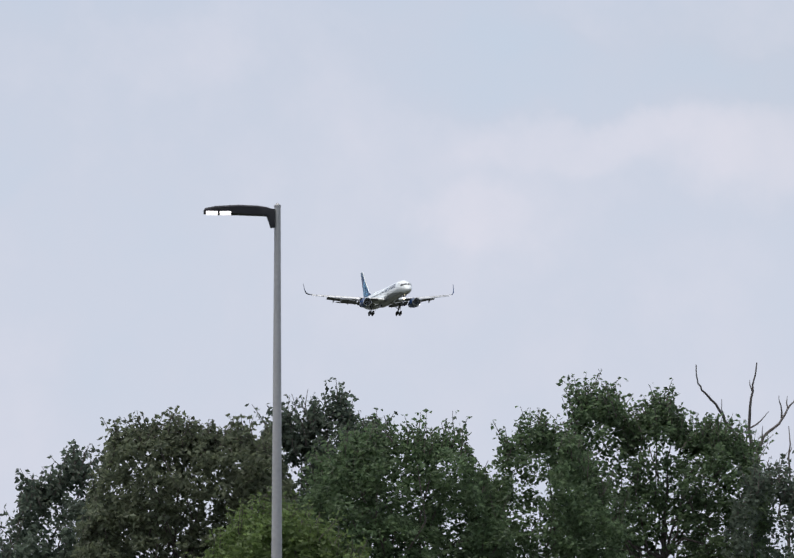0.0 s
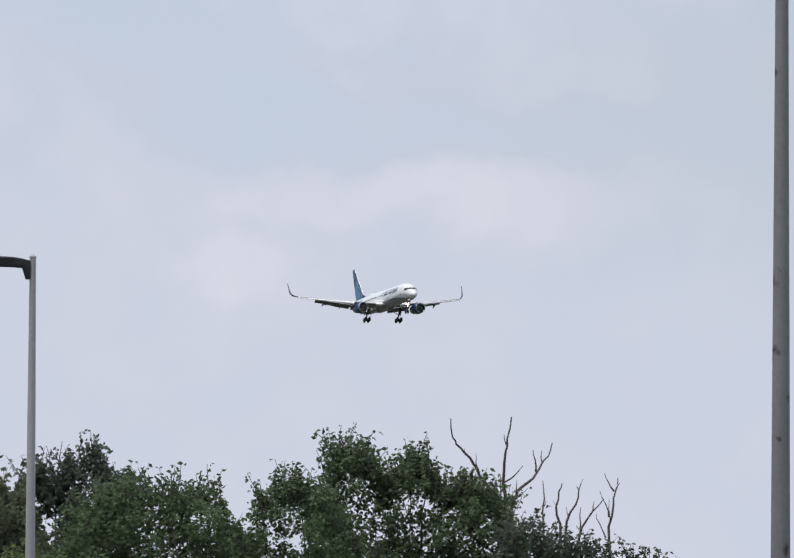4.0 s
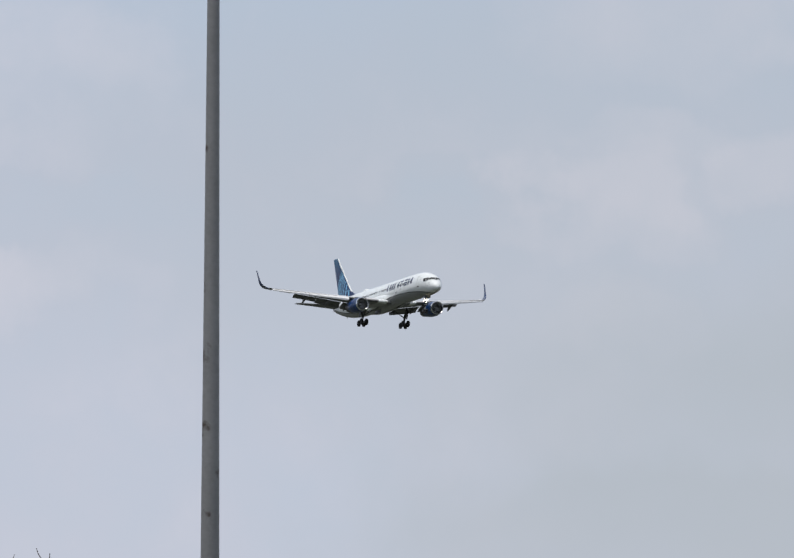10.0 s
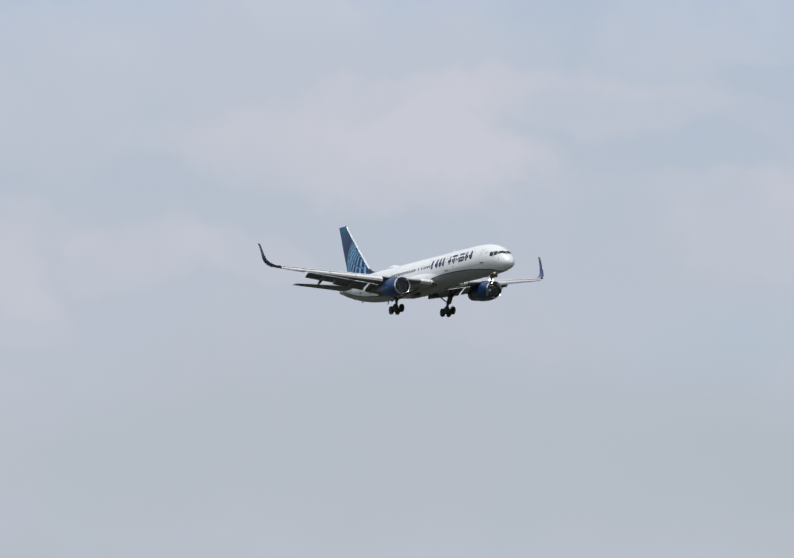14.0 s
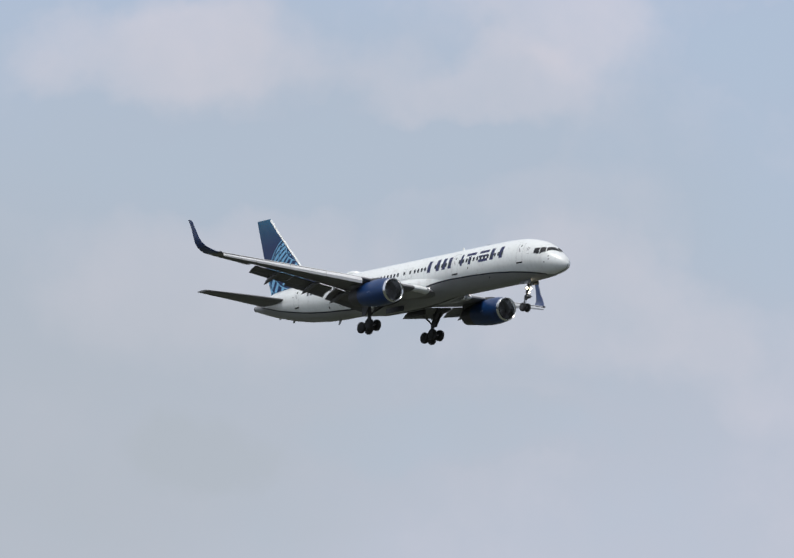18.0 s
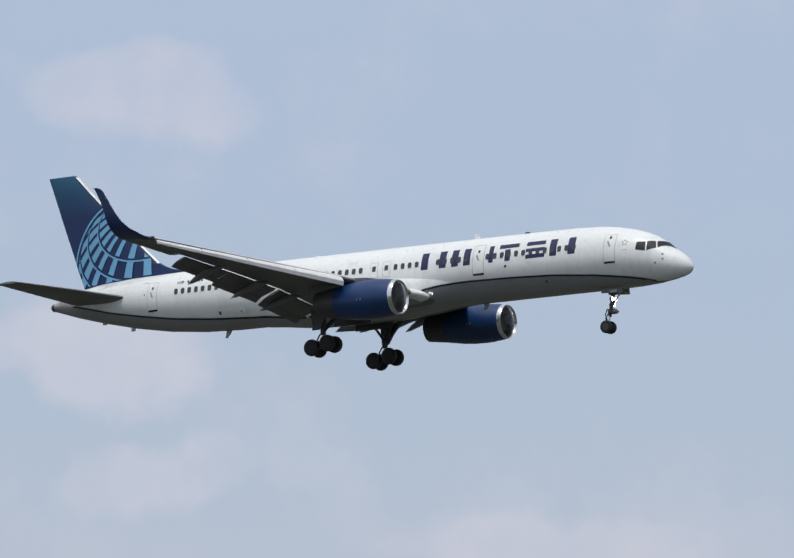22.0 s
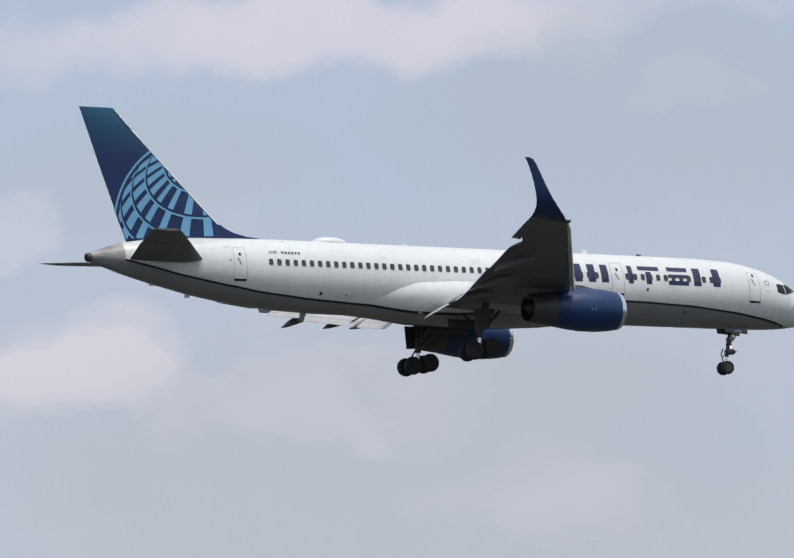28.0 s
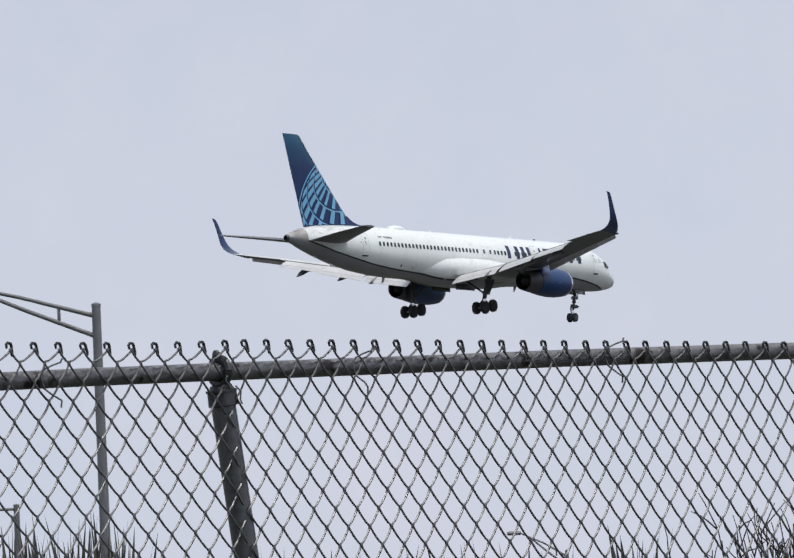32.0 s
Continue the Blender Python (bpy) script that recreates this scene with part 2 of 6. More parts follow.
# ---- materials ----
def material(name, color, rough=0.5, metal=0.0, var=0.12, scale=3.0, bump=0.0, fine=None, coat=0.0, spot=None, glow=0.0, per=0.0):
    """A painted or natural surface: base colour varied at two scales, roughness varied with it, a fine relief, optional stains."""
    m = bpy.data.materials.new(name)
    m.use_nodes = True
    nt = m.node_tree
    p = nt.nodes["Principled BSDF"]
    n, l = nt.nodes.new, nt.links.new
    co = n("ShaderNodeTexCoord")
    a, b = n("ShaderNodeTexNoise"), n("ShaderNodeTexNoise")
    a.inputs["Scale"].default_value, a.inputs["Detail"].default_value = scale, 3
    b.inputs["Scale"].default_value, b.inputs["Detail"].default_value = fine or scale * 9, 4
    l(co.outputs["Object"], a.inputs["Vector"])
    l(co.outputs["Object"], b.inputs["Vector"])
    s = n("ShaderNodeMath")
    s.operation = "ADD"
    l(a.outputs[0], s.inputs[0])
    l(b.outputs[0], s.inputs[1])
    r = n("ShaderNodeMapRange")
    r.inputs["From Min"].default_value, r.inputs["From Max"].default_value = 0.7, 1.3
    r.inputs["To Min"].default_value, r.inputs["To Max"].default_value = 1 - var, 1 + var
    l(s.outputs[0], r.inputs[0])
    mul = n("ShaderNodeVectorMath")
    mul.operation = "SCALE"
    mul.inputs[0].default_value = color[:3]
    l(r.outputs[0], mul.inputs["Scale"])
    last = mul.outputs[0]
    if per:
        info = n("ShaderNodeNewGeometry")
        pr = n("ShaderNodeMapRange")
        pr.inputs["To Min"].default_value, pr.inputs["To Max"].default_value = 1 - per, 1 + per
        l(info.outputs["Random Per Island"], pr.inputs[0])
        mul2 = n("ShaderNodeVectorMath")
        mul2.operation = "SCALE"
        l(last, mul2.inputs[0])
        l(pr.outputs[0], mul2.inputs["Scale"])
        last = mul2.outputs[0]
    if spot:
        c, size, low, high = spot
        sp = n("ShaderNodeTexNoise")
        sp.inputs["Scale"].default_value, sp.inputs["Detail"].default_value = size, 5
        l(co.outputs["Object"], sp.inputs["Vector"])
        sr = n("ShaderNodeMapRange")
        sr.inputs["From Min"].default_value, sr.inputs["From Max"].default_value = low, high
        l(sp.outputs[0], sr.inputs[0])
        mx = n("ShaderNodeMix")
        mx.data_type = "RGBA"
        l(sr.outputs[0], mx.inputs[0])
        l(last, mx.inputs[6])
        mx.inputs[7].default_value = (*c, 1)
        last = mx.outputs[2]
    l(last, p.inputs["Base Color"])
    rr = n("ShaderNodeMapRange")
    rr.inputs["To Min"].default_value, rr.inputs["To Max"].default_value = max(0.03, rough - 0.08), min(1, rough + 0.08)
    l(b.outputs[0], rr.inputs[0])
    l(rr.outputs[0], p.inputs["Roughness"])
    p.inputs["Metallic"].default_value = metal
    p.inputs["Coat Weight"].default_value = coat
    if bump:
        bp = n("ShaderNodeBump")
        bp.inputs["Strength"].default_value, bp.inputs["Distance"].default_value = bump, 0.02
        l(b.outputs[0], bp.inputs["Height"])
        l(bp.outputs[0], p.inputs["Normal"])
    if glow:
        p.inputs["Emission Color"].default_value = (*color[:3], 1)
        p.inputs["Emission Strength"].default_value = glow
    return m




def white_paint():
    """White skin with faint frame seams, streaks that run down from the windows and grime that gathers aft."""
    m = material("white_paint", (0.755, 0.78, 0.77), 0.3, var=0.045, scale=0.5, fine=4, coat=0.5, spot=((0.62, 0.62, 0.6), 0.9, 0.6, 0.8))
    nt = m.node_tree
    p = nt.nodes["Principled BSDF"]
    n, l = nt.nodes.new, nt.links.new
    src = p.inputs["Base Color"].links[0].from_socket
    co, sep = n("ShaderNodeTexCoord"), n("ShaderNodeSeparateXYZ")
    l(co.outputs["Object"], sep.inputs[0])

    def m2(op, a, b=0.0):
        q = n("ShaderNodeMath")
        q.operation = op
        for k, v in enumerate((a, b)):
            if isinstance(v, (int, float)):
                q.inputs[k].default_value = v
            else:
                l(v, q.inputs[k])
        return q.outputs[0]

    def streaks(scale, low, high):
        mp, tx, r = n("ShaderNodeMapping"), n("ShaderNodeTexNoise"), n("ShaderNodeMapRange")
        mp.inputs["Scale"].default_value = scale
        tx.inputs["Scale"].default_value, tx.inputs["Detail"].default_value, tx.inputs["Roughness"].default_value = 1.0, 5, 0.6
        l(co.outputs["Object"], mp.inputs["Vector"])
        l(mp.outputs[0], tx.inputs["Vector"])
        r.inputs["From Min"].default_value, r.inputs["From Max"].default_value = low, high
        l(tx.outputs[0], r.inputs[0])
        return r.outputs[0]
    seam = m2("LESS_THAN", m2("MODULO", m2("ADD", sep.outputs[0], 100.0), 2.64), 0.03)
    lap = m2("LESS_THAN", m2("MODULO", m2("ADD", sep.outputs[2], 100.2), 1.12), 0.022)
    aft = n("ShaderNodeMapRange")
    aft.inputs["From Min"].default_value, aft.inputs["From Max"].default_value = -38.5, -43.5
    l(sep.outputs[0], aft.inputs[0])
    grime = m2("MULTIPLY", aft.outputs[0], streaks((0.5, 1.6, 2.2), 0.46, 0.72))
    dirt = m2("ADD", m2("ADD", m2("MULTIPLY", seam, 0.08), m2("MULTIPLY", lap, 0.06)), m2("ADD", m2("MULTIPLY", streaks((5.0, 0.4, 0.35), 0.5, 0.8), 0.1), m2("MULTIPLY", grime, 0.75)))
    mx = n("ShaderNodeMix")
    mx.data_type = "RGBA"
    l(m2("MINIMUM", dirt, 0.8), mx.inputs[0])
    l(src, mx.inputs[6])
    mx.inputs[7].default_value = (0.30, 0.285, 0.27, 1)
    l(mx.outputs[2], p.inputs["Base Color"])
    return m


WHITE = white_paint()
SOOTED = material("sooted_paint", (0.36, 0.355, 0.345), 0.5, var=0.14, scale=0.8, fine=5, spot=((0.2, 0.18, 0.17), 1.1, 0.4, 0.72))
BELLY = material("grey_paint", (0.235, 0.24, 0.245), 0.4, var=0.07, scale=0.5, fine=4, coat=0.2)
NAVY = material("navy_paint", (0.006, 0.024, 0.09), 0.35, var=0.08, scale=0.6, fine=5, coat=0.2)


def fin_paint():
    """Navy that fades into a lighter teal near the top of the fin."""
    m = material("fin_paint", (0.004, 0.022, 0.095), 0.45, var=0.1, scale=0.6, fine=5)
    nt = m.node_tree
    p = nt.nodes["Principled BSDF"]
    src = p.inputs["Base Color"].links[0].from_socket
    co, sep, r, mx = nt.nodes.new("ShaderNodeTexCoord"), nt.nodes.new("ShaderNodeSeparateXYZ"), nt.nodes.new("ShaderNodeMapRange"), nt.nodes.new("ShaderNodeMix")
    r.inputs["From Min"].default_value, r.inputs["From Max"].default_value = 6.6, 9.6
    mx.data_type = "RGBA"
    mx.inputs[7].default_value = (0.008, 0.085, 0.165, 1)
    nt.links.new(co.outputs["Object"], sep.inputs[0])
    nt.links.new(sep.outputs[2], r.inputs[0])
    nt.links.new(r.outputs[0], mx.inputs[0])
    nt.links.new(src, mx.inputs[6])
    nt.links.new(mx.outputs[2], p.inputs["Base Color"])
    return m


FINBLUE = fin_paint()
COBALT = material("cobalt_paint", (0.003, 0.031, 0.12), 0.42, var=0.15, scale=0.7, fine=5, coat=0.08)
INK = material("title_ink", (0.011, 0.016, 0.075), 0.55, var=0.08, scale=0.6, fine=5)
SKYBLUE = material("light_blue_paint", (0.16, 0.40, 0.63), 0.4, var=0.05, scale=0.7, fine=5)
# slat grey lightened so that it looks sunlit
SLAT = material("slat_lit_tone", (0.7, 0.7, 0.705), 0.45, var=0.1, scale=0.9, fine=6)
# one wing grey in two tones: daylight painted into the upper skins
WINGLIT = material("wing_lit_tone", (0.5, 0.505, 0.51), 0.45, var=0.12, scale=0.7, fine=5)
# undersides, pylons and tailplane: the wing grey darkened to stand for shade
WINGSHADE = material("wing_shaded_tone", (0.13, 0.132, 0.137), 0.5, var=0.1, scale=0.7, fine=5)
DARKGREY = material("dark_grey_metal", (0.055, 0.055, 0.058), 0.5, 0.2, var=0.15, scale=1.0, fine=8)
SILVER = material("polished_metal", (0.78, 0.79, 0.8), 0.22, 1.0, var=0.04, scale=2)
STEEL = material("gear_steel", (0.30, 0.30, 0.31), 0.4, 0.5, var=0.12, scale=4)
DUCT = material("intake_grey", (0.26, 0.265, 0.27), 0.45, 0.3, var=0.08, scale=2)
TYRE = material("tyre_rubber", (0.018, 0.018, 0.019), 0.75, var=0.2, scale=6)
BLACK = material("dark_glass", (0.02, 0.021, 0.024), 0.52, var=0.1, scale=3)
BLACK.node_tree.nodes["Principled BSDF"].inputs["Specular IOR Level"].default_value = 0.22
PANE = material("cabin_window", (0.05, 0.055, 0.065), 0.25, var=0.2, scale=3)
DULLBLUE = material("dull_blue_mark", (0.10, 0.14, 0.26), 0.5, var=0.1)
SEAM = material("door_seam", (0.38, 0.39, 0.40), 0.5, var=0.1)
BEAM = material("lit_lamp", (1.0, 0.86, 0.62), 0.3, glow=7.0)
LED = material("lit_led", (1.0, 0.93, 0.93), 0.3, glow=1.1)
GALV = material("galvanised_steel", (0.19, 0.19, 0.195), 0.5, 0.5, var=0.16, scale=3, fine=40, bump=0.15)
POLE = material("weathered_pole", (0.20, 0.20, 0.20), 0.6, 0.2, var=0.12, scale=1.6, fine=30, bump=0.2, spot=((0.055, 0.04, 0.03), 5.0, 0.62, 0.68))
PALEPOLE = material("pale_steel_pole", (0.35, 0.345, 0.345), 0.5, 0.2, var=0.1, scale=1.2, fine=20, bump=0.1)
HOUSING = material("black_housing", (0.009, 0.008, 0.012), 0.75, var=0.2, scale=5)
POSTSTEEL = material("post_steel", (0.13, 0.135, 0.138), 0.36, 0.75, var=0.18, scale=3, fine=40, bump=0.12)
CAPSTEEL = material("cap_steel", (0.05, 0.052, 0.055), 0.45, 0.5, var=0.2, scale=6, fine=50, bump=0.2)
KNOT = material("dark_wire_end", (0.028, 0.028, 0.03), 0.6, 0.3, var=0.3, scale=6)
RAIL = material("rusty_rail", (0.16, 0.16, 0.165), 0.42, 0.6, var=0.22, scale=4, fine=60, bump=0.2, spot=((0.035, 0.028, 0.026), 17.0, 0.6, 0.67))
WIRE = material("fence_wire", (0.18, 0.18, 0.18), 0.48, 0.85, var=0.2, scale=8)
BARK = material("bark", (0.10, 0.085, 0.075), 0.9, var=0.3, scale=3, fine=30, bump=0.6)
TWIG = material("twig_bark", (0.045, 0.043, 0.042), 0.9, var=0.3, scale=3, fine=30)
DEADWOOD = material("dead_wood", (0.11, 0.095, 0.088), 0.9, var=0.3, scale=3, fine=30, bump=0.6)


def leaf_material(name, color, per):
    """Leaves that let part of the light through."""
    m = material(name, color, 0.62, var=0.28, scale=0.8, fine=3, per=per)
    nt = m.node_tree
    p = nt.nodes["Principled BSDF"]
    out = nt.nodes["Material Output"]
    tr, mx = nt.nodes.new("ShaderNodeBsdfTranslucent"), nt.nodes.new("ShaderNodeMixShader")
    nt.links.new(p.inputs["Base Color"].links[0].from_socket, tr.inputs["Color"])
    mx.inputs[0].default_value = 0.55
    nt.links.new(p.outputs[0], mx.inputs[1])
    nt.links.new(tr.outputs[0], mx.inputs[2])
    nt.links.new(mx.outputs[0], out.inputs["Surface"])
    return m


LEAF_A = leaf_material("leaf_green", (0.106, 0.157, 0.078), 0.45)
LEAF_B = leaf_material("leaf_dark", (0.098, 0.127, 0.092), 0.45)
LEAF_C = leaf_material("leaf_brownish", (0.122, 0.143, 0.087), 0.45)
LEAF_D = leaf_material("leaf_light", (0.125, 0.178, 0.06), 0.3)
REED = material("reed_leaf", (0.05, 0.052, 0.042), 0.7, var=0.3, scale=2, per=0.4)
GROUND = material("ground_grass", (0.045, 0.05, 0.034), 0.95, var=0.35, scale=0.02, fine=0.6, bump=0.4)
ASPHALT = material("asphalt", (0.05, 0.05, 0.052), 0.9, var=0.2, scale=0.3, fine=20, bump=0.3)
# tower colours paled: distance haze is put into glass and concrete
TOWERGLASS = material("hazed_tower_glass", (0.36, 0.38, 0.41), 0.15, var=0.1)
TOWERWHITE = material("hazed_tower_concrete", (0.74, 0.74, 0.75), 0.8, var=0.06, scale=0.2, fine=2)
LINE = material("line_paint", (0.008, 0.01, 0.02), 0.4, var=0.1, scale=0.6, fine=5)


# ---- mesh helpers ----
def part(name, bm, mat, parent=None, label=""):
    """Link a bmesh as one mesh object under a thing or a part."""
    me = bpy.data.meshes.new(name)
    bmesh.ops.recalc_face_normals(bm, faces=bm.faces)
    bm.to_mesh(me)
    bm.free()
    for p in me.polygons:
        p.use_smooth = True
    me.set_sharp_from_angle(angle=radians(35))
    me.materials.append(mat)
    ob = new(name, me)
    if parent:
        ob.parent = parent
    if label:
        ob["label"] = label
    return ob


def again(ob, name, m, parent=None):
    """Another object on the same mesh."""
    o = new(name, ob.data)
    o.parent = parent or ob.parent
    o.matrix_basis = m
    return o


def loft(rings, closed=True, caps=True, bm=None):
    """A skin over rings of equal numbers of points."""
    bm = bm or bmesh.new()
    vs = [[bm.verts.new(p) for p in r] for r in rings]
    k = len(rings[0])
    for a, b in zip(vs, vs[1:]):
        for i in range(k if closed else k - 1):
            j = (i + 1) % k
            bm.faces.new((a[i], a[j], b[j], b[i]))
    if caps and closed:
        bm.faces.new(vs[0])
        bm.faces.new(vs[-1])
    return bm


def box(x0, x1, y0, y1, z0, z1, bev=0.0, bm=None):
    bm = bm or bmesh.new()
    made = bmesh.ops.create_cube(bm, size=1, matrix=Matrix.Translation(((x0 + x1) / 2, (y0 + y1) / 2, (z0 + z1) / 2)) @ Matrix.Diagonal((x1 - x0, y1 - y0, z1 - z0, 1)))
    if bev:
        es = list({e for v in made["verts"] for e in v.link_edges})
        bmesh.ops.bevel(bm, geom=es, offset=bev, segments=2, affect="EDGES", profile=0.5)
    return bm


def tube(points, radii, sides=10, bm=None):
    """A round bar along points, tapering by radii."""
    rings, up = [], None
    pts = [Vector(p) for p in points]
    if not hasattr(radii, "__len__"):
        radii = [radii] * len(pts)
    for i, p in enumerate(pts):
        d = (pts[min(i + 1, len(pts) - 1)] - pts[max(i - 1, 0)]).normalized()
        if up is None:
            up = Vector((0, 0, 1)) if abs(d.z) < 0.9 else Vector((1, 0, 0))
        u = d.cross(up).normalized()
        w = u.cross(d).normalized()
        up = w
        rings.append([p + (u * math.cos(q) + w * math.sin(q)) * radii[i] for q in (2 * math.pi * k / sides for k in range(sides))])
    return loft(rings, bm=bm)


def turned(profile, axis="x", sides=32, at=(0, 0, 0), caps=False, bm=None):
    """A body of revolution: profile of (along, radius)."""
    rings = []
    for a, r in profile:
        ring = []
        for k in range(sides):
            q = 2 * math.pi * k / sides
            c, s = r * math.cos(q), r * math.sin(q)
            v = {"x": (a, c, s), "y": (c, a, s), "z": (c, s, a)}[axis]
            ring.append(Vector(v) + Vector(at))
        rings.append(ring)
    return loft(rings, caps=caps, bm=bm)


def lerp_table(table, x):
    """Smooth value between rows of (x, values...), x falling."""
    for r0, r1 in zip(table, table[1:]):
        if r1[0] <= x <= r0[0]:
            t = (x - r0[0]) / (r1[0] - r0[0])
            return [a + (b - a) * t for a, b in zip(r0[1:], r1[1:])]
    return list(table[0][1:] if x > table[0][0] else table[-1][1:])


def polar(az, el, dist):
    """A place seen from the camera at degrees clockwise from +y and above the level, at a ground distance."""
    return Vector((math.sin(radians(az)) * (dist + ARM), math.cos(radians(az)) * (dist + ARM), EYE + math.tan(radians(el)) * dist))


# ---- ground ----
def build_ground():
    bm = bmesh.new()
    R, K = 4600, 64
    rings = [[(r * math.cos(2 * math.pi * k / K), r * math.sin(2 * math.pi * k / K), 0) for k in range(K)] for r in (4, 30, 120, 500, 1600, R)]
    loft(rings, caps=False, bm=bm)
    bm.faces.new([bm.verts.new((4 * math.cos(2 * math.pi * k / K), 4 * math.sin(2 * math.pi * k / K), 0)) for k in range(K)])
    bmesh.ops.remove_doubles(bm, verts=bm.verts, dist=0.001)
    tagged(part("ground", bm, GROUND), "wide dull green grass and scrub ground", "ground", kind="structure")
    bm = box(-500, 900, 330, 390, 0.004, 0.03)
    tagged(part("runway", bm, ASPHALT), "grey asphalt runway beyond the fence", "runway", kind="structure")
    bm = box(-160, 160, -6, 6.5, 0.004, 0.02)
    tagged(part("road", bm, ASPHALT), "worn grey asphalt road by the fence", "road", kind="structure")


build_ground()


# ---- airliner ----
# stations of the body: distance behind the nose, top, bottom, half width
HULL = [(0, -0.83, -0.87, 0.02), (-0.1, -0.52, -1.12, 0.31), (-0.3, -0.25, -1.27, 0.52), (-0.7, 0.08, -1.40, 0.78), (-1.2, 0.42, -1.50, 1.0),
        (-1.7, 0.82, -1.58, 1.17), (-2.3, 1.22, -1.65, 1.35), (-3.0, 1.54, -1.70, 1.51), (-3.9, 1.83, -1.74, 1.66), (-5.0, 2.06, -1.76, 1.78),
        (-6.0, 2.19, -1.76, 1.84), (-8.0, 2.29, -1.76, 1.88), (-12, 2.31, -1.76, 1.88), (-20, 2.33, -1.76, 1.88), (-30, 2.35, -1.78, 1.88),
        (-33, 2.36, -1.76, 1.88), (-35.5, 2.36, -1.66, 1.86), (-38.2, 2.33, -1.40, 1.75), (-40.8, 2.27, -0.97, 1.54), (-43.4, 2.1, -0.38, 1.16),
        (-45.2, 1.82, 0.1, 0.80), (-46.4, 1.45, 0.48, 0.46), (-47.05, 1.2, 0.68, 0.25)]
# height of the dark line along the flank
CHEAT = [(0, -1.2), (-1.2, -1.6), (-2.0, -1.64), (-2.6, -1.5), (-3.5, -1.32), (-6, -1.0), (-9, -0.74), (-12, -0.62), (-15, -0.57), (-17.5, -0.63), (-20, -0.95), (-24, -1.32), (-28, -1.36),
         (-31, -1.28), (-34, -1.13), (-37, -0.85), (-40, -0.38), (-42, 0.0), (-44, 0.5), (-46, 0.95), (-47.05, 1.0)]


def hull(x, phi):
    """Point of the body's skin at station x; phi from the top, positive to the right."""
    t, b, w = lerp_table(HULL, x)
    return Vector((x, -w * math.sin(phi), (t + b) / 2 + (t - b) / 2 * math.cos(phi)))


def hull_at(x, z, side=-1, out=0.0):
    """The skin's point and outward normal at station x and height z (side -1: right)."""
    t, b, w = lerp_table(HULL, x)
    c, r = (t + b) / 2, (t - b) / 2
    k = max(-0.999, min(0.999, (z - c) / r))
    y = w * math.sqrt(1 - k * k)
    nrm = Vector((0, side * y / (w * w), (z - c) / (r * r))).normalized()
    return Vector((x, side * y, z)) + nrm * out, nrm


def skin_patch(corners, nx, nz, side, out, thick=0.0):
    """A patch on the flank between four (x, z) corners, lower aft, lower fore, upper fore, upper aft."""
    bm = bmesh.new()
    (ax, az), (bx, bz), (cx, cz), (dx, dz) = corners
    grid = []
    for i in range(nz + 1):
        v = i / nz
        row = []
        for j in range(nx + 1):
            u = j / nx
            x = (1 - v) * ((1 - u) * ax + u * bx) + v * ((1 - u) * dx + u * cx)
            z = (1 - v) * ((1 - u) * az + u * bz) + v * ((1 - u) * dz + u * cz)
            row.append(hull_at(x, z, side, out)[0])
        grid.append(row)
    return loft(grid, closed=False, bm=bm)


def phi_patch(corners, n, side, out):
    """A patch on the nose between four (x, phi) corners."""
    (a, b, c, d) = corners
    grid = []
    for i in range(n + 1):
        v = i / n
        row = []
        for j in range(n + 1):
            u = j / n
            x = (1 - v) * ((1 - u) * a[0] + u * b[0]) + v * ((1 - u) * d[0] + u * c[0])
            q = (1 - v) * ((1 - u) * a[1] + u * b[1]) + v * ((1 - u) * d[1] + u * c[1])
            p = hull(x, radians(q) * (1 if side < 0 else -1))
            e = 0.01
            du = hull(x - e, radians(q) * (1 if side < 0 else -1)) - p
            dv = hull(x, radians(q + 1) * (1 if side < 0 else -1)) - p
            nrm = du.cross(dv).normalized()
            if nrm.dot(p - Vector((x - 1, 0, -0.3))) < 0:
                nrm = -nrm
            row.append(p + nrm * out)
        grid.append(row)
    return loft(grid, closed=False)


# upper edge of the wing fairing, and how far it stands out
FAIR = [(-14.7, -1.1), (-15.6, -0.8), (-16.4, -0.5), (-16.9, -0.32), (-17.8, -0.16), (-19.1, 0.0), (-21, 0.15), (-25, 0.15), (-27.3, -0.02), (-28.4, -0.36), (-29.5, -0.87), (-30.3, -1.23), (-31.2, -1.5)]
SWELL = [(-14.7, 0.0), (-15.6, 0.03), (-16.4, 0.08), (-17.3, 0.17), (-18.5, 0.32), (-21, 0.46), (-25, 0.46), (-27, 0.42), (-28.4, 0.26), (-29.5, 0.12), (-31.2, 0.0)]


def bulge(x, z):
    if not -31.2 < x < -14.7:
        return 0.0
    zt = lerp_table(FAIR, x)[0]
    k = max(0.0, min(1.0, (zt - z) / 0.75))
    return lerp_table(SWELL, x)[0] * math.sin(k * math.pi / 2) + 0.003


def cheat_phi(x):
    t, b, w = lerp_table(HULL, x)
    z = lerp_table(CHEAT, x)[0]
    k = max(-0.995, min(0.995, (z - (t + b) / 2) / ((t - b) / 2)))
    return math.acos(k)


def stations():
    xs = []
    for a, b in zip(HULL, HULL[1:]):
        k = max(1, int(abs(b[0] - a[0]) / 0.9))
        xs += [a[0] + (b[0] - a[0]) * i / k for i in range(k)]
    return xs + [HULL[-1][0]]


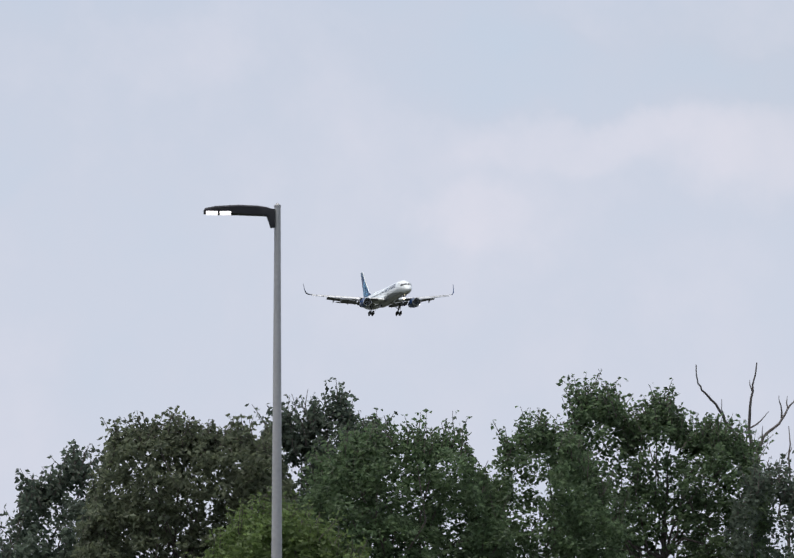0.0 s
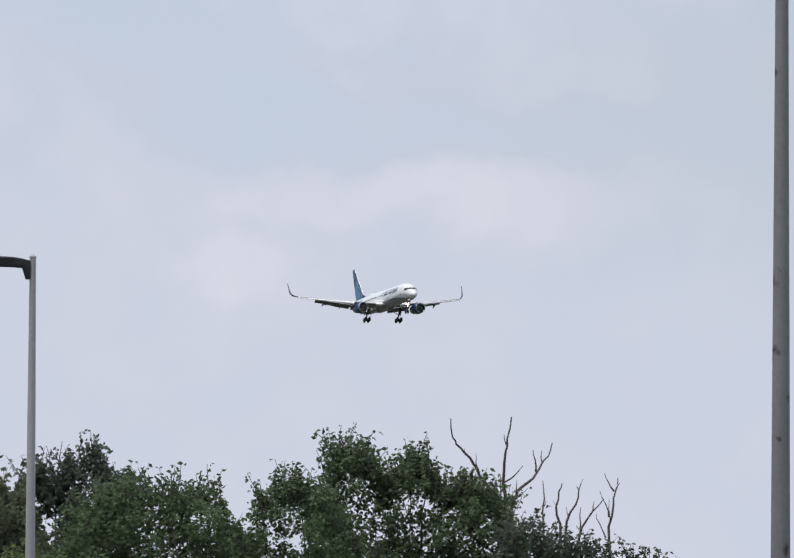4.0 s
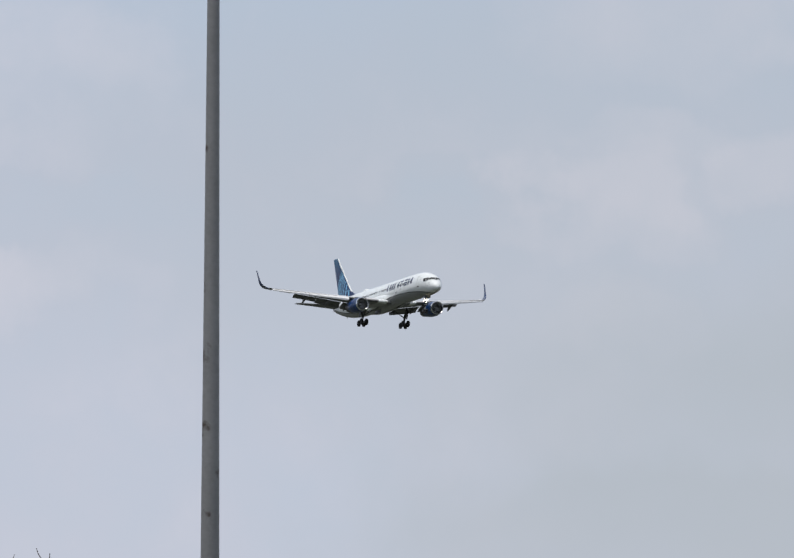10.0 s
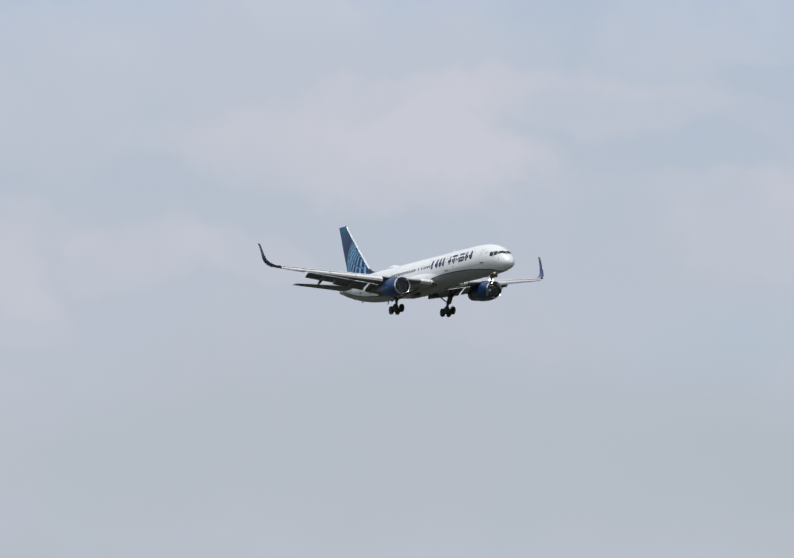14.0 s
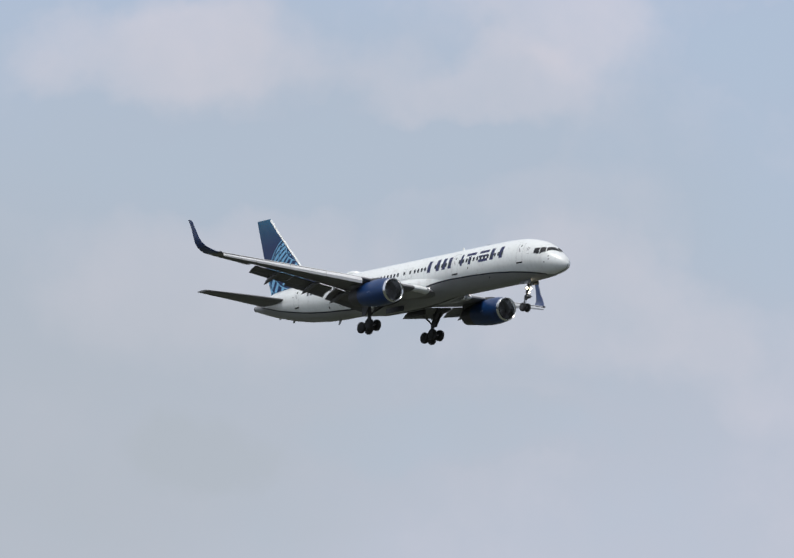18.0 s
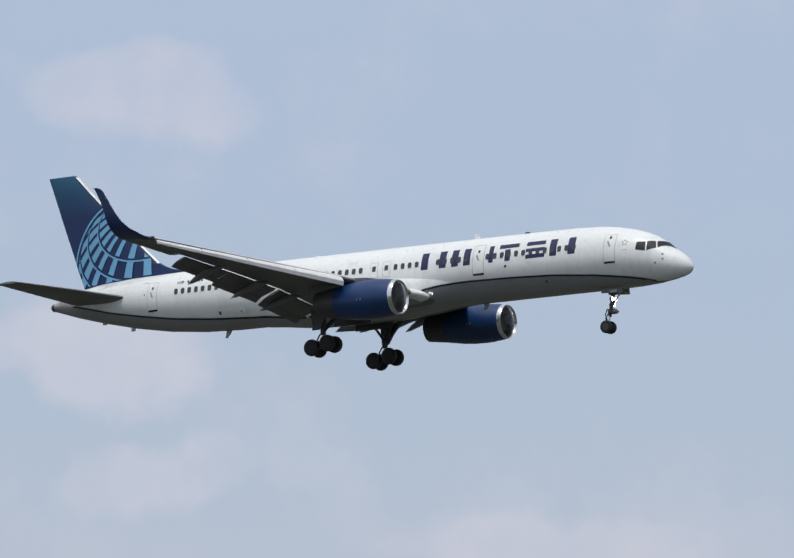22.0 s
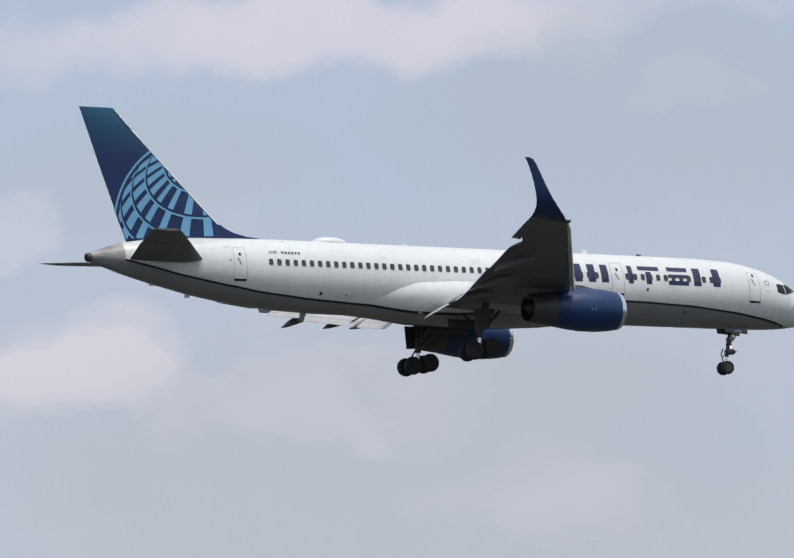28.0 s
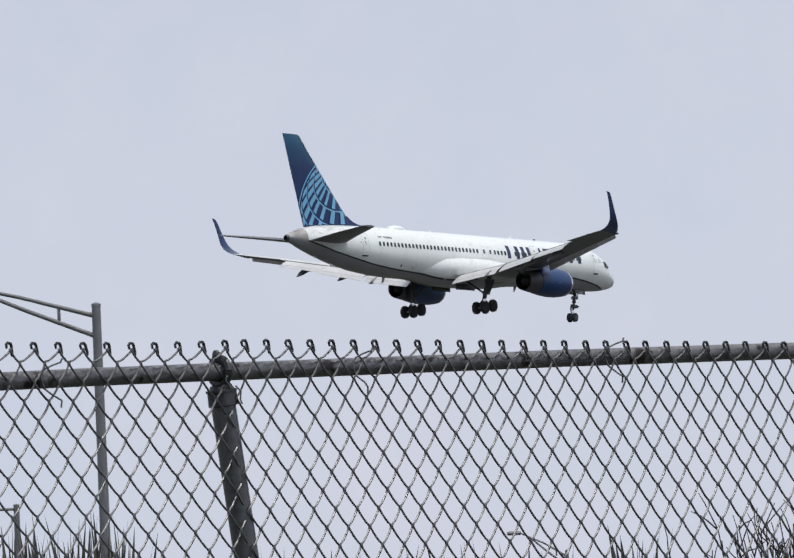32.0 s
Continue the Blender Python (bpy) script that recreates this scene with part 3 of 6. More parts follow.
def build_body(plane):
    xs = stations()
    up, low, K = [], [], 36
    for x in xs:
        q = cheat_phi(x)
        up.append([hull(x, -q + 2 * q * i / K) for i in range(K + 1)])
        low.append([hull(x, q + (2 * math.pi - 2 * q) * i / 20) for i in range(21)])
    cone = next(i for i, x in enumerate(xs) if x < -44.6)
    part("tail_cone", loft(up[cone:], closed=False), SOOTED, plane, "white tail cone stained brown by exhaust soot")
    up = up[:cone + 1]
    part("fuselage", loft(up, closed=False), WHITE, plane, "glossy white upper fuselage skin")
    part("belly", loft(low, closed=False), BELLY, plane, "grey belly skin")
    for side in (-1, 1):
        g = []
        for x in [q for q in xs if -46 < q < -2.2]:
            z = lerp_table(CHEAT, x)[0]
            g.append([hull_at(x, z + dz, side, 0.012 + bulge(x, z + dz))[0] for dz in (-0.054, 0, 0.054)])
        part("cheatline", loft(g, closed=False), LINE, plane, "thin near-black line along the flank")
    # tail cone end with its exhaust
    part("tail_exhaust", turned([(-46.95, 0.27), (-47.2, 0.25), (-47.28, 0.2), (-47.1, 0.14)], at=(0, 0, 0.94), sides=20), DARKGREY, plane, "sooty dark exhaust ring")
    # wing to body fairing: the skin swells out below a line on the flank
    up, low = [], []
    xs2 = [-14.7 - 0.3 * i for i in range(55)]
    for x in xs2:
        zt = lerp_table(FAIR, x)[0]
        zc = lerp_table(CHEAT, x)[0]
        zs = [zt + (zc - zt) * i / 7 for i in range(8)] if zt > zc else [zc] * 8
        t, b, w = lerp_table(HULL, x)
        bot = [b + (zc - b) * (1 - i / 9) ** 2 for i in range(10)]
        for rows, hs in ((up, zs), (low, bot)):
            rows.append([hull_at(x, z, -1, bulge(x, z))[0] for z in hs])
    for side in (1, -1):
        for rows, mt, nm, lb in ((up, WHITE, "wing_fairing", "white wing root fairing"), (low, BELLY, "keel_fairing", "grey keel fairing under the wing")):
            part(nm, loft([[(p.x, p.y * side, p.z) for p in r] for r in rows], closed=False), mt, plane, lb)
    # cabin windows
    first = None
    for side in (-1, 1):
        for i in range(58):
            x = -36.6 + i * 0.5135
            if any(a < x < b for a, b in ((-22.25, -20.4), (-18.6, -17.6), (-14.75, -13.55))) or x > -7.2:
                continue
            p, nrm = hull_at(x, 0.83, side, 0.0)
            tilt = math.degrees(math.atan2(nrm.z, abs(nrm.y)))
            m = Matrix.Translation(p + nrm * 0.006) @ pose(0, 0, 0, tilt * (1 if side > 0 else -1), 0, 0)
            if first is None:
                bm = bmesh.new()
                ring = []
                for k in range(20):
                    q = 2 * math.pi * k / 20
                    c, s = math.cos(q), math.sin(q)
                    ring.append((0.135 * abs(c) ** 0.55 * (1 if c > 0 else -1), 0.19 * abs(s) ** 0.55 * (1 if s > 0 else -1)))
                loft([[(a * k, e, b * k) for a, b in ring] for e, k in ((-0.012, 1.0), (0.008, 1.0), (0.012, 0.9))] , bm=bm)
                first = part("cabin_window", bm, PANE, plane)
                first.matrix_basis = m
            else:
                again(first, "cabin_window", m)
    # doors: thin seam frame, leaf, handle recess
    for side in (-1, 1):
        for x0, x1, z0, z1 in ((-38.86, -38.12, -0.2, 1.6), (-14.55, -13.75, -0.2, 1.62), (-5.25, -4.5, -0.32, 1.4)):
            d = part("door", skin_patch([(x0, z0), (x1, z0), (x1, z1), (x0, z1)], 3, 10, side, 0.012), WHITE, plane, "white cabin door")
            for a, b, c, e in ((x0 - 0.02, x0 + 0.01, z0, z1), (x1 - 0.01, x1 + 0.02, z0, z1), (x0, x1, z1 - 0.01, z1 + 0.02)):
                part("seam", skin_patch([(a, c), (b, c), (b, e), (a, e)], 1, 10, side, 0.016), SEAM, d)
            part("sill", skin_patch([(x0, z0 - 0.08), (x1, z0 - 0.08), (x1, z0 + 0.04), (x0, z0 + 0.04)], 3, 2, side, 0.024), BLACK, d)
            xm = (x0 + x1) / 2
            part("door_window", skin_patch([(xm - 0.06, 1.12), (xm + 0.08, 1.12), (xm + 0.08, 1.3), (xm - 0.06, 1.3)], 2, 2, side, 0.018), BLACK, d)
            part("handle", skin_patch([(xm - 0.02, 0.62), (xm + 0.1, 0.62), (xm - 0.08, 1.0), (xm - 0.2, 1.0)], 1, 3, side, 0.018), STEEL, d)
        for x0 in (-22.04, -21.13):
            e = part("overwing_exit", skin_patch([(x0, 0.26), (x0 + 0.58, 0.26), (x0 + 0.58, 1.26), (x0, 1.26)], 3, 6, side, 0.008), SEAM, plane, "outlined overwing exit")
            part("exit_leaf", skin_patch([(x0 + 0.025, 0.285), (x0 + 0.555, 0.285), (x0 + 0.555, 1.235), (x0 + 0.025, 1.235)], 3, 6, side, 0.012), WHITE, e)
            part("exit_window", skin_patch([(x0 + 0.16, 0.66), (x0 + 0.42, 0.66), (x0 + 0.42, 1.0), (x0 + 0.16, 1.0)], 2, 3, side, 0.018), PANE, e)
    # title as plain upright bars
    bars = []
    for x0, x1, kind in ((-18.3, -16.5, "pair"), (-16.1, -14.75, "pair"), (-13.42, -13.1, "one"), (-12.7, -11.3, "top"), (-10.75, -9.4, "three"), (-9.05, -7.25, "pair")):
        if kind == "pair":
            w = 0.36 * (x1 - x0) if x1 - x0 < 1.5 else 0.5
            bars += [(x0, x0 + w, 0.42, 1.5), (x1 - w, x1, 0.42, 1.5)]
        elif kind == "one":
            bars += [(x0, x1, 0.42, 1.5)]
        elif kind == "top":
            bars += [(x0, x1, 1.24, 1.5), (x0 + 0.45, x0 + 0.83, 0.42, 1.16)]
        else:
            bars += [(x0, x1, 0.42, 0.68), (x0, x1, 0.84, 1.06), (x0, x1, 1.24, 1.5)]
    for side in (-1, 1):
        for x0, x1, z0, z1 in bars:
            part("title_bar", skin_patch([(x0, z0), (x1, z0), (x1, z1), (x0, z1)], 4, 6, side, 0.004), INK, plane, "navy bar of the title on the flank")
        # registration and flag as bars
        for x0, x1, z0, z1, mt in ((-36.65, -36.3, 1.32, 1.5, SEAM), (-36.29, -36.12, 1.41, 1.5, DARKGREY), (-36.29, -36.12, 1.32, 1.4, SEAM), *[(-35.85 + 0.21 * k, -35.85 + 0.21 * k + 0.14, 1.33, 1.49, DARKGREY) for k in range(6)], (-39.4, -38.95, 1.62, 1.66, SEAM), (-4.05, -3.7, 0.32, 0.36, SEAM)):
            part("marking_bar", skin_patch([(x0, z0), (x1, z0), (x1, z1), (x0, z1)], 3, 1, side, 0.005), mt, plane)
        # small ring emblem by the front door
        for k in range(5):
            q = 2 * math.pi * k / 5
            x, z = -3.9 + 0.14 * math.sin(q), 0.82 + 0.14 * math.cos(q)
            part("emblem_dot", skin_patch([(x - 0.05, z - 0.05), (x + 0.05, z - 0.05), (x + 0.05, z + 0.05), (x - 0.05, z + 0.05)], 1, 1, side, 0.008), STEEL, plane)
        # ports and vents along the flank
        for x, z, r in ((-33.4, -0.82, 0.09), (-31.8, -0.86, 0.05), (-12.2, 0.1, 0.08), (-1.48, -0.37, 0.05), (-1.95, -0.58, 0.05), (-9.5, -1.05, 0.07), (-39.1, 0.85, 0.05), (-1.52, -0.07, 0.05)):
            part("port", skin_patch([(x - r, z - r), (x + r, z - r), (x + r, z + r), (x - r, z + r)], 2, 2, side, 0.008), DARKGREY, plane)
        # cockpit glazing
        for c in ([(-1.10, 2), (-1.86, 57), (-2.02, 35.5), (-1.66, 2)], [(-1.93, 59), (-2.48, 75.5), (-2.54, 49), (-2.09, 37.5)], [(-2.56, 76), (-3.17, 77.5), (-3.15, 58.5), (-2.61, 51)]):
            part("cockpit_window", phi_patch(c, 8, side, 0.014), BLACK, plane, "dark cockpit glass")
    # things on top and below
    dome = bmesh.new()
    bmesh.ops.create_uvsphere(dome, u_segments=20, v_segments=10, radius=1, matrix=Matrix.Translation((-31.95, 0, 2.3)) @ Matrix.Diagonal((1.1, 0.6, 0.35, 1)))
    part("radome", dome, WHITE, plane, "white antenna dome")
    for x, z, h, mt in ((-15.2, 2.3, 0.34, WHITE), (-11.6, 2.31, 0.12, DARKGREY), (-33.7, -1.72, -0.48, BELLY), (-14.6, -1.74, -0.45, BELLY), (-27, 2.34, 0.1, WHITE)):
        bm = loft([[(x + a * k - (1 - k) * abs(h) * 0.9, b * k, z + e * h) for a, b in ((0.2, 0), (0, 0.03), (-0.25, 0), (0, -0.03))] for e, k in ((-0.1, 1), (0.5, 0.8), (1, 0.45))])
        part("blade_antenna", bm, mt, plane)
    for x, y, z in ((-43.2, 0, -0.4), (-41.0, 0, -1.0)):
        part("drain_mast", box(x - 0.2, x + 0.1, -0.03, 0.03, z - 0.12, z + 0.1, 0.01), WHITE, plane)


def section(chord, thick, n=14):
    """Aerofoil points, leading edge at 0, aft negative."""
    pts = []
    for i in range(n + 1):
        u = (1 - math.cos(math.pi * i / n)) / 2
        pts.append((u, 5 * thick * (0.2969 * math.sqrt(u) - 0.126 * u - 0.3516 * u * u + 0.2843 * u ** 3 - 0.1036 * u ** 4)))
    top = [(-u * chord, t * chord * 1.1 + 0.02 * chord * math.sin(math.pi * u)) for u, t in pts]
    low = [(-u * chord, -t * chord * 0.85 + 0.02 * chord * math.sin(math.pi * u)) for u, t in reversed(pts[1:-1])]
    return top + low


WING_Z0, WING_RISE = -1.35, 0.148


def wing_z(y):
    return WING_Z0 + WING_RISE * (abs(y) - 1.9)


def wing_le(y):
    return -20.3 - 0.575 * (abs(y) - 7.0)


def wing_te(y):
    y = abs(y)
    return -26.4 if y < 6.6 else -26.4 - 3.05 * (y - 6.6) / 12.2


def washout(x, y):
    """How much a point of the outer wing is raised behind the leading edge by the wing's twist."""
    return math.tan(radians(4.5 * max(0.0, (abs(y) - 7) / 11.75))) * max(0.0, wing_le(y) - x)


def build_wing(plane, side):
    sg = side
    rings = []
    for y in (0.9, 1.9, 3.5, 5.2, 6.6, 8.5, 10.5, 12.5, 14.44, 14.56, 16.5, 17.8, 18.75):
        le, te = wing_le(max(y, 2.35)), wing_te(y)
        cut = 0.75 if y < 14.6 else 0.0
        c = le - (te + cut)
        rings.append([(le + a, sg * y, wing_z(y) + 0.02 + b + washout(le + a, y)) for a, b in section(c, 0.125 - 0.0022 * y)])
    wing = part("wing", loft(rings), WINGSHADE, plane, "wing underside and edges, wing grey darkened for shade")
    # lit tone laid over the shaded wing, daylight put into its colour
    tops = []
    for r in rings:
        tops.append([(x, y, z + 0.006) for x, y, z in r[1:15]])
    part("wing_top", loft(tops, closed=False), WINGLIT, wing, "upper wing skin in the lit tone of the wing grey")
    cuff = []
    for y in (2.0, 2.6, 3.3):
        le, te = wing_le(max(y, 2.35)), wing_te(y)
        c = le - te - 0.75
        sec = section(c, 0.125 - 0.0022 * y, 28)
        cuff.append([(le + a + 0.012, sg * y, wing_z(y) + 0.02 + b * 1.02) for a, b in sec[-6:] + sec[:9]])
    under = []
    for y in (1.8, 2.5, 3.3):
        le, te = wing_le(max(y, 2.35)), wing_te(y)
        sec = section(le - te - 0.75, 0.125 - 0.0022 * y, 28)
        under.append([(le + a, sg * y, wing_z(y) + 0.012 + b * 1.01) for a, b in sec[34:-4]])
    part("root_underside", loft(under, closed=False), BELLY, wing, "grey wing root underside")
    part("wing_root_cuff", loft(cuff, closed=False), WHITE, wing, "white leading edge cuff at the wing root")
    # winglet
    w = []
    for y, z, le, te, lean in ((18.75, wing_z(18.75), -27.2, -29.44, 0.1), (19.2, 1.4, -27.62, -29.5, 0.4), (19.58, 1.76, -28.15, -29.56, 0.85), (19.8, 2.2, -28.6, -29.66, 1.15), (19.9, 2.8, -29.02, -29.8, 1.3), (19.97, 3.5, -29.42, -30.02, 1.38), (20.03, 4.1, -29.76, -30.28, 1.42), (20.06, 4.32, -29.96, -30.4, 1.42), (20.07, 4.4, -30.24, -30.5, 1.42)):
        ring = []
        for a, b in section(le - te, 0.09):
            ring.append((le + a, sg * (y - b * math.sin(lean)), z + b * math.cos(lean) - 0.09 * a * max(0.0, 1 - (z - 1.14) / 1.1)))
        w.append(ring)
    part("winglet", loft(w), NAVY, plane, "navy blended winglet")
    part("position_lamp", loft([[(-27.1 + a * k, sg * (18.74 + 0.12 * b), 1.19 + 0.09 * c) for b, c in ((math.cos(q), math.sin(q)) for q in (2 * math.pi * i / 10 for i in range(10)))] for a, k in ((0.3, 0.2), (0.1, 1.0), (-0.2, 1.2), (-0.6, 0.6))]), DARKGREY, plane, "small position lamp fairing")
    # slats on the leading edge, sun glare put into their pale colour
    for y0, y1 in ((7.6, 10.4), (10.45, 13.2), (13.25, 15.9), (15.95, 18.5)):
        rr = []
        for y in (y0, (y0 + y1) / 2, y1):
            le, c = wing_le(y), (wing_le(y) - wing_te(y)) * 0.13
            rr.append([(le - 0.04 + a * c, sg * y, wing_z(y) - 0.10 + b * c) for a, b in ((0.35, -0.55), (0.42, -0.2), (0.25, 0.1), (-0.2, 0.38), (-0.7, 0.52), (-0.65, 0.47), (-0.2, 0.2), (0.1, -0.1), (0.2, -0.5))])
        part("slat", loft(rr), SLAT, plane, "extended leading-edge slat, its grey lightened for sunlight")
    # flaps, two rows, lowered; shaded tone below, lit tone on top
    for y0, y1, c1, c2 in ((2.3, 6.7, 1.3, 0.55), (7.0, 10.8, 1.2, 0.5), (10.85, 14.4, 1.0, 0.38)):
        for row, (c, ang) in enumerate(((c1, 21), (c2, 38))):
            rr = []
            for y in (y0, y1):
                taper = 1 if y < 7 else 1 - 0.02 * (y - 7)
                x0 = wing_te(y) + 0.78 - row * (c1 * 0.92 * taper)
                z0 = wing_z(y) - 0.06 + washout(wing_te(y) + 0.6, y) - row * (c1 * 0.355 * taper + 0.01)
                a0 = radians(ang)
                rr.append([(x0 + (a * math.cos(a0) + b * math.sin(a0)), sg * y, z0 + (a * math.sin(a0) + b * math.cos(a0))) for a, b in section(c * taper, 0.14)])
            flap = part("flap" if row == 0 else "aft_flap", loft(rr), WINGSHADE, plane, "lowered trailing-edge flap, its grey darkened for shade")
            part("flap_top", loft([[(x, y, z + 0.006) for x, y, z in r[1:14]] for r in rr], closed=False), WINGLIT, flap, "upper flap skin in the lit tone of the wing grey")
    # aileron, wholly in the shaded tone
    rr = []
    for y in (14.75, 18.2):
        c = 0.6
        rr.append([(wing_te(y) + c - 0.03 + a, sg * y, wing_z(y) + 0.012 + b * 1.1 + washout(wing_te(y) + c + a, y)) for a, b in section(c, 0.1)])
    part("aileron", loft(rr), WINGSHADE, plane)
    # flap track fairings
    for y, tip, ln in ((5.87, -27.67, 3.1), (9.07, -27.7, 2.9), (12.77, -28.46, 2.6)):
        x0, z0 = tip + ln, wing_z(y) - 0.3
        prof = [(0, 0.02), (0.12, 0.12), (0.4, 0.21), (0.65, 0.2), (0.85, 0.13), (1.0, 0.015)]
        rings = []
        for u, r in prof:
            drop = 0.86 * max(0.0, (u - 0.25) / 0.75) ** 1.3 * (0.66 + 0.02 * y)
            rings.append([(x0 - u * ln, sg * y + r * math.cos(q), z0 - drop + 1.25 * r * math.sin(q)) for q in (2 * math.pi * k / 12 for k in range(12))])
        part("flap_fairing", loft(rings), WINGSHADE, plane, "pointed canoe fairing below the flaps")
    # landing lamp in the wing root
    part("root_lamp", turned([(-17.2, 0.02), (-17.22, 0.1), (-17.4, 0.14)], at=(0, sg * 2.35, -1.2), sides=12, caps=True), SLAT, plane)
    part("root_lamp_glass", turned([(-17.16, 0.01), (-17.19, 0.07)], at=(0, sg * 2.35, -1.2), sides=12, caps=True), LED, plane, "lit wing root lamp")


def build_engine(plane, side):
    at = (-0.06, side * 6.52, -1.9)
    eng = part("nacelle", turned([(-17.2, 1.09), (-17.6, 1.16), (-18.4, 1.23), (-19.4, 1.22), (-20.3, 1.14), (-21.25, 1.0), (-21.25, 0.94), (-20.2, 0.9)], at=at, sides=40), COBALT, plane, "cobalt blue engine cowling")
    part("intake_lip", turned([(-17.75, 0.9), (-17.2, 0.93), (-16.98, 0.98), (-16.93, 1.03), (-17.0, 1.07), (-17.205, 1.093)], at=at, sides=40), SILVER, eng, "bright bare metal intake lip")
    part("intake_duct", turned([(-17.75, 0.9), (-18.2, 0.92), (-18.5, 0.92)], at=at, sides=40), DUCT, eng)
    part("fan_disc", turned([(-18.45, 0.92), (-18.46, 0.3), (-18.2, 0.22), (-17.95, 0.02)], at=at, sides=32, caps=True), DUCT, eng, "grey fan face")
    blade = None
    for k in range(22):
        bm = loft([[(-18.36 + dx * s, r * 1.0, dz * (0.6 + r * 0.6)) for dx, dz in ((0.05, -0.07), (0.05, -0.055), (-0.05, 0.07), (-0.05, 0.055))] for r, s in ((0.28, 1.2), (0.6, 1), (0.9, 0.8))])
        m = Matrix.Translation(at) @ Matrix.Rotation(2 * math.pi * k / 22, 4, "X")
        if blade is None:
            blade = part("fan_blade", bm, DUCT, eng)
            blade.matrix_basis = m
        else:
            bm.free()
            again(blade, "fan_blade", m)
    part("core_nozzle", turned([(-20.7, 0.93), (-21.25, 0.975), (-21.9, 0.91), (-22.6, 0.82), (-22.8, 0.79), (-22.8, 0.75), (-21.9, 0.8), (-21.3, 0.6)], at=at, sides=32), DARKGREY, eng, "sooty grey exhaust nozzle")
    part("exhaust_plug", turned([(-21.6, 0.5), (-22.6, 0.35), (-23.1, 0.03)], at=at, sides=20, caps=True), DARKGREY, eng)
    rings = []
    for x, z0, z1, t in ((-18.3, -0.85, -0.72, 0.03), (-19.3, -1.0, -0.52, 0.14), (-20.6, -1.2, -0.45, 0.2), (-22.2, -1.5, -0.62, 0.2), (-23.6, -1.15, -0.75, 0.05)):
        rings.append([(x, side * 6.5 - t, z0), (x, side * 6.5 + t, z0), (x, side * 6.5 + t, z1), (x, side * 6.5 - t, z1)])
    part("pylon", loft(rings), WINGSHADE, plane, "grey engine pylon")
    for x, z in ((-19.35, -0.12), (-19.1, -0.1)):
        for s2 in (-1, 1):
            q = math.asin(z / 1.22)
            part("cowling_mark", box(x - 0.06, x + 0.02, at[1] + s2 * 1.235 * math.cos(q) - 0.012, at[1] + s2 * 1.235 * math.cos(q) + 0.012, at[2] + z - 0.07, at[2] + z + 0.07, 0.004), DULLBLUE, eng)


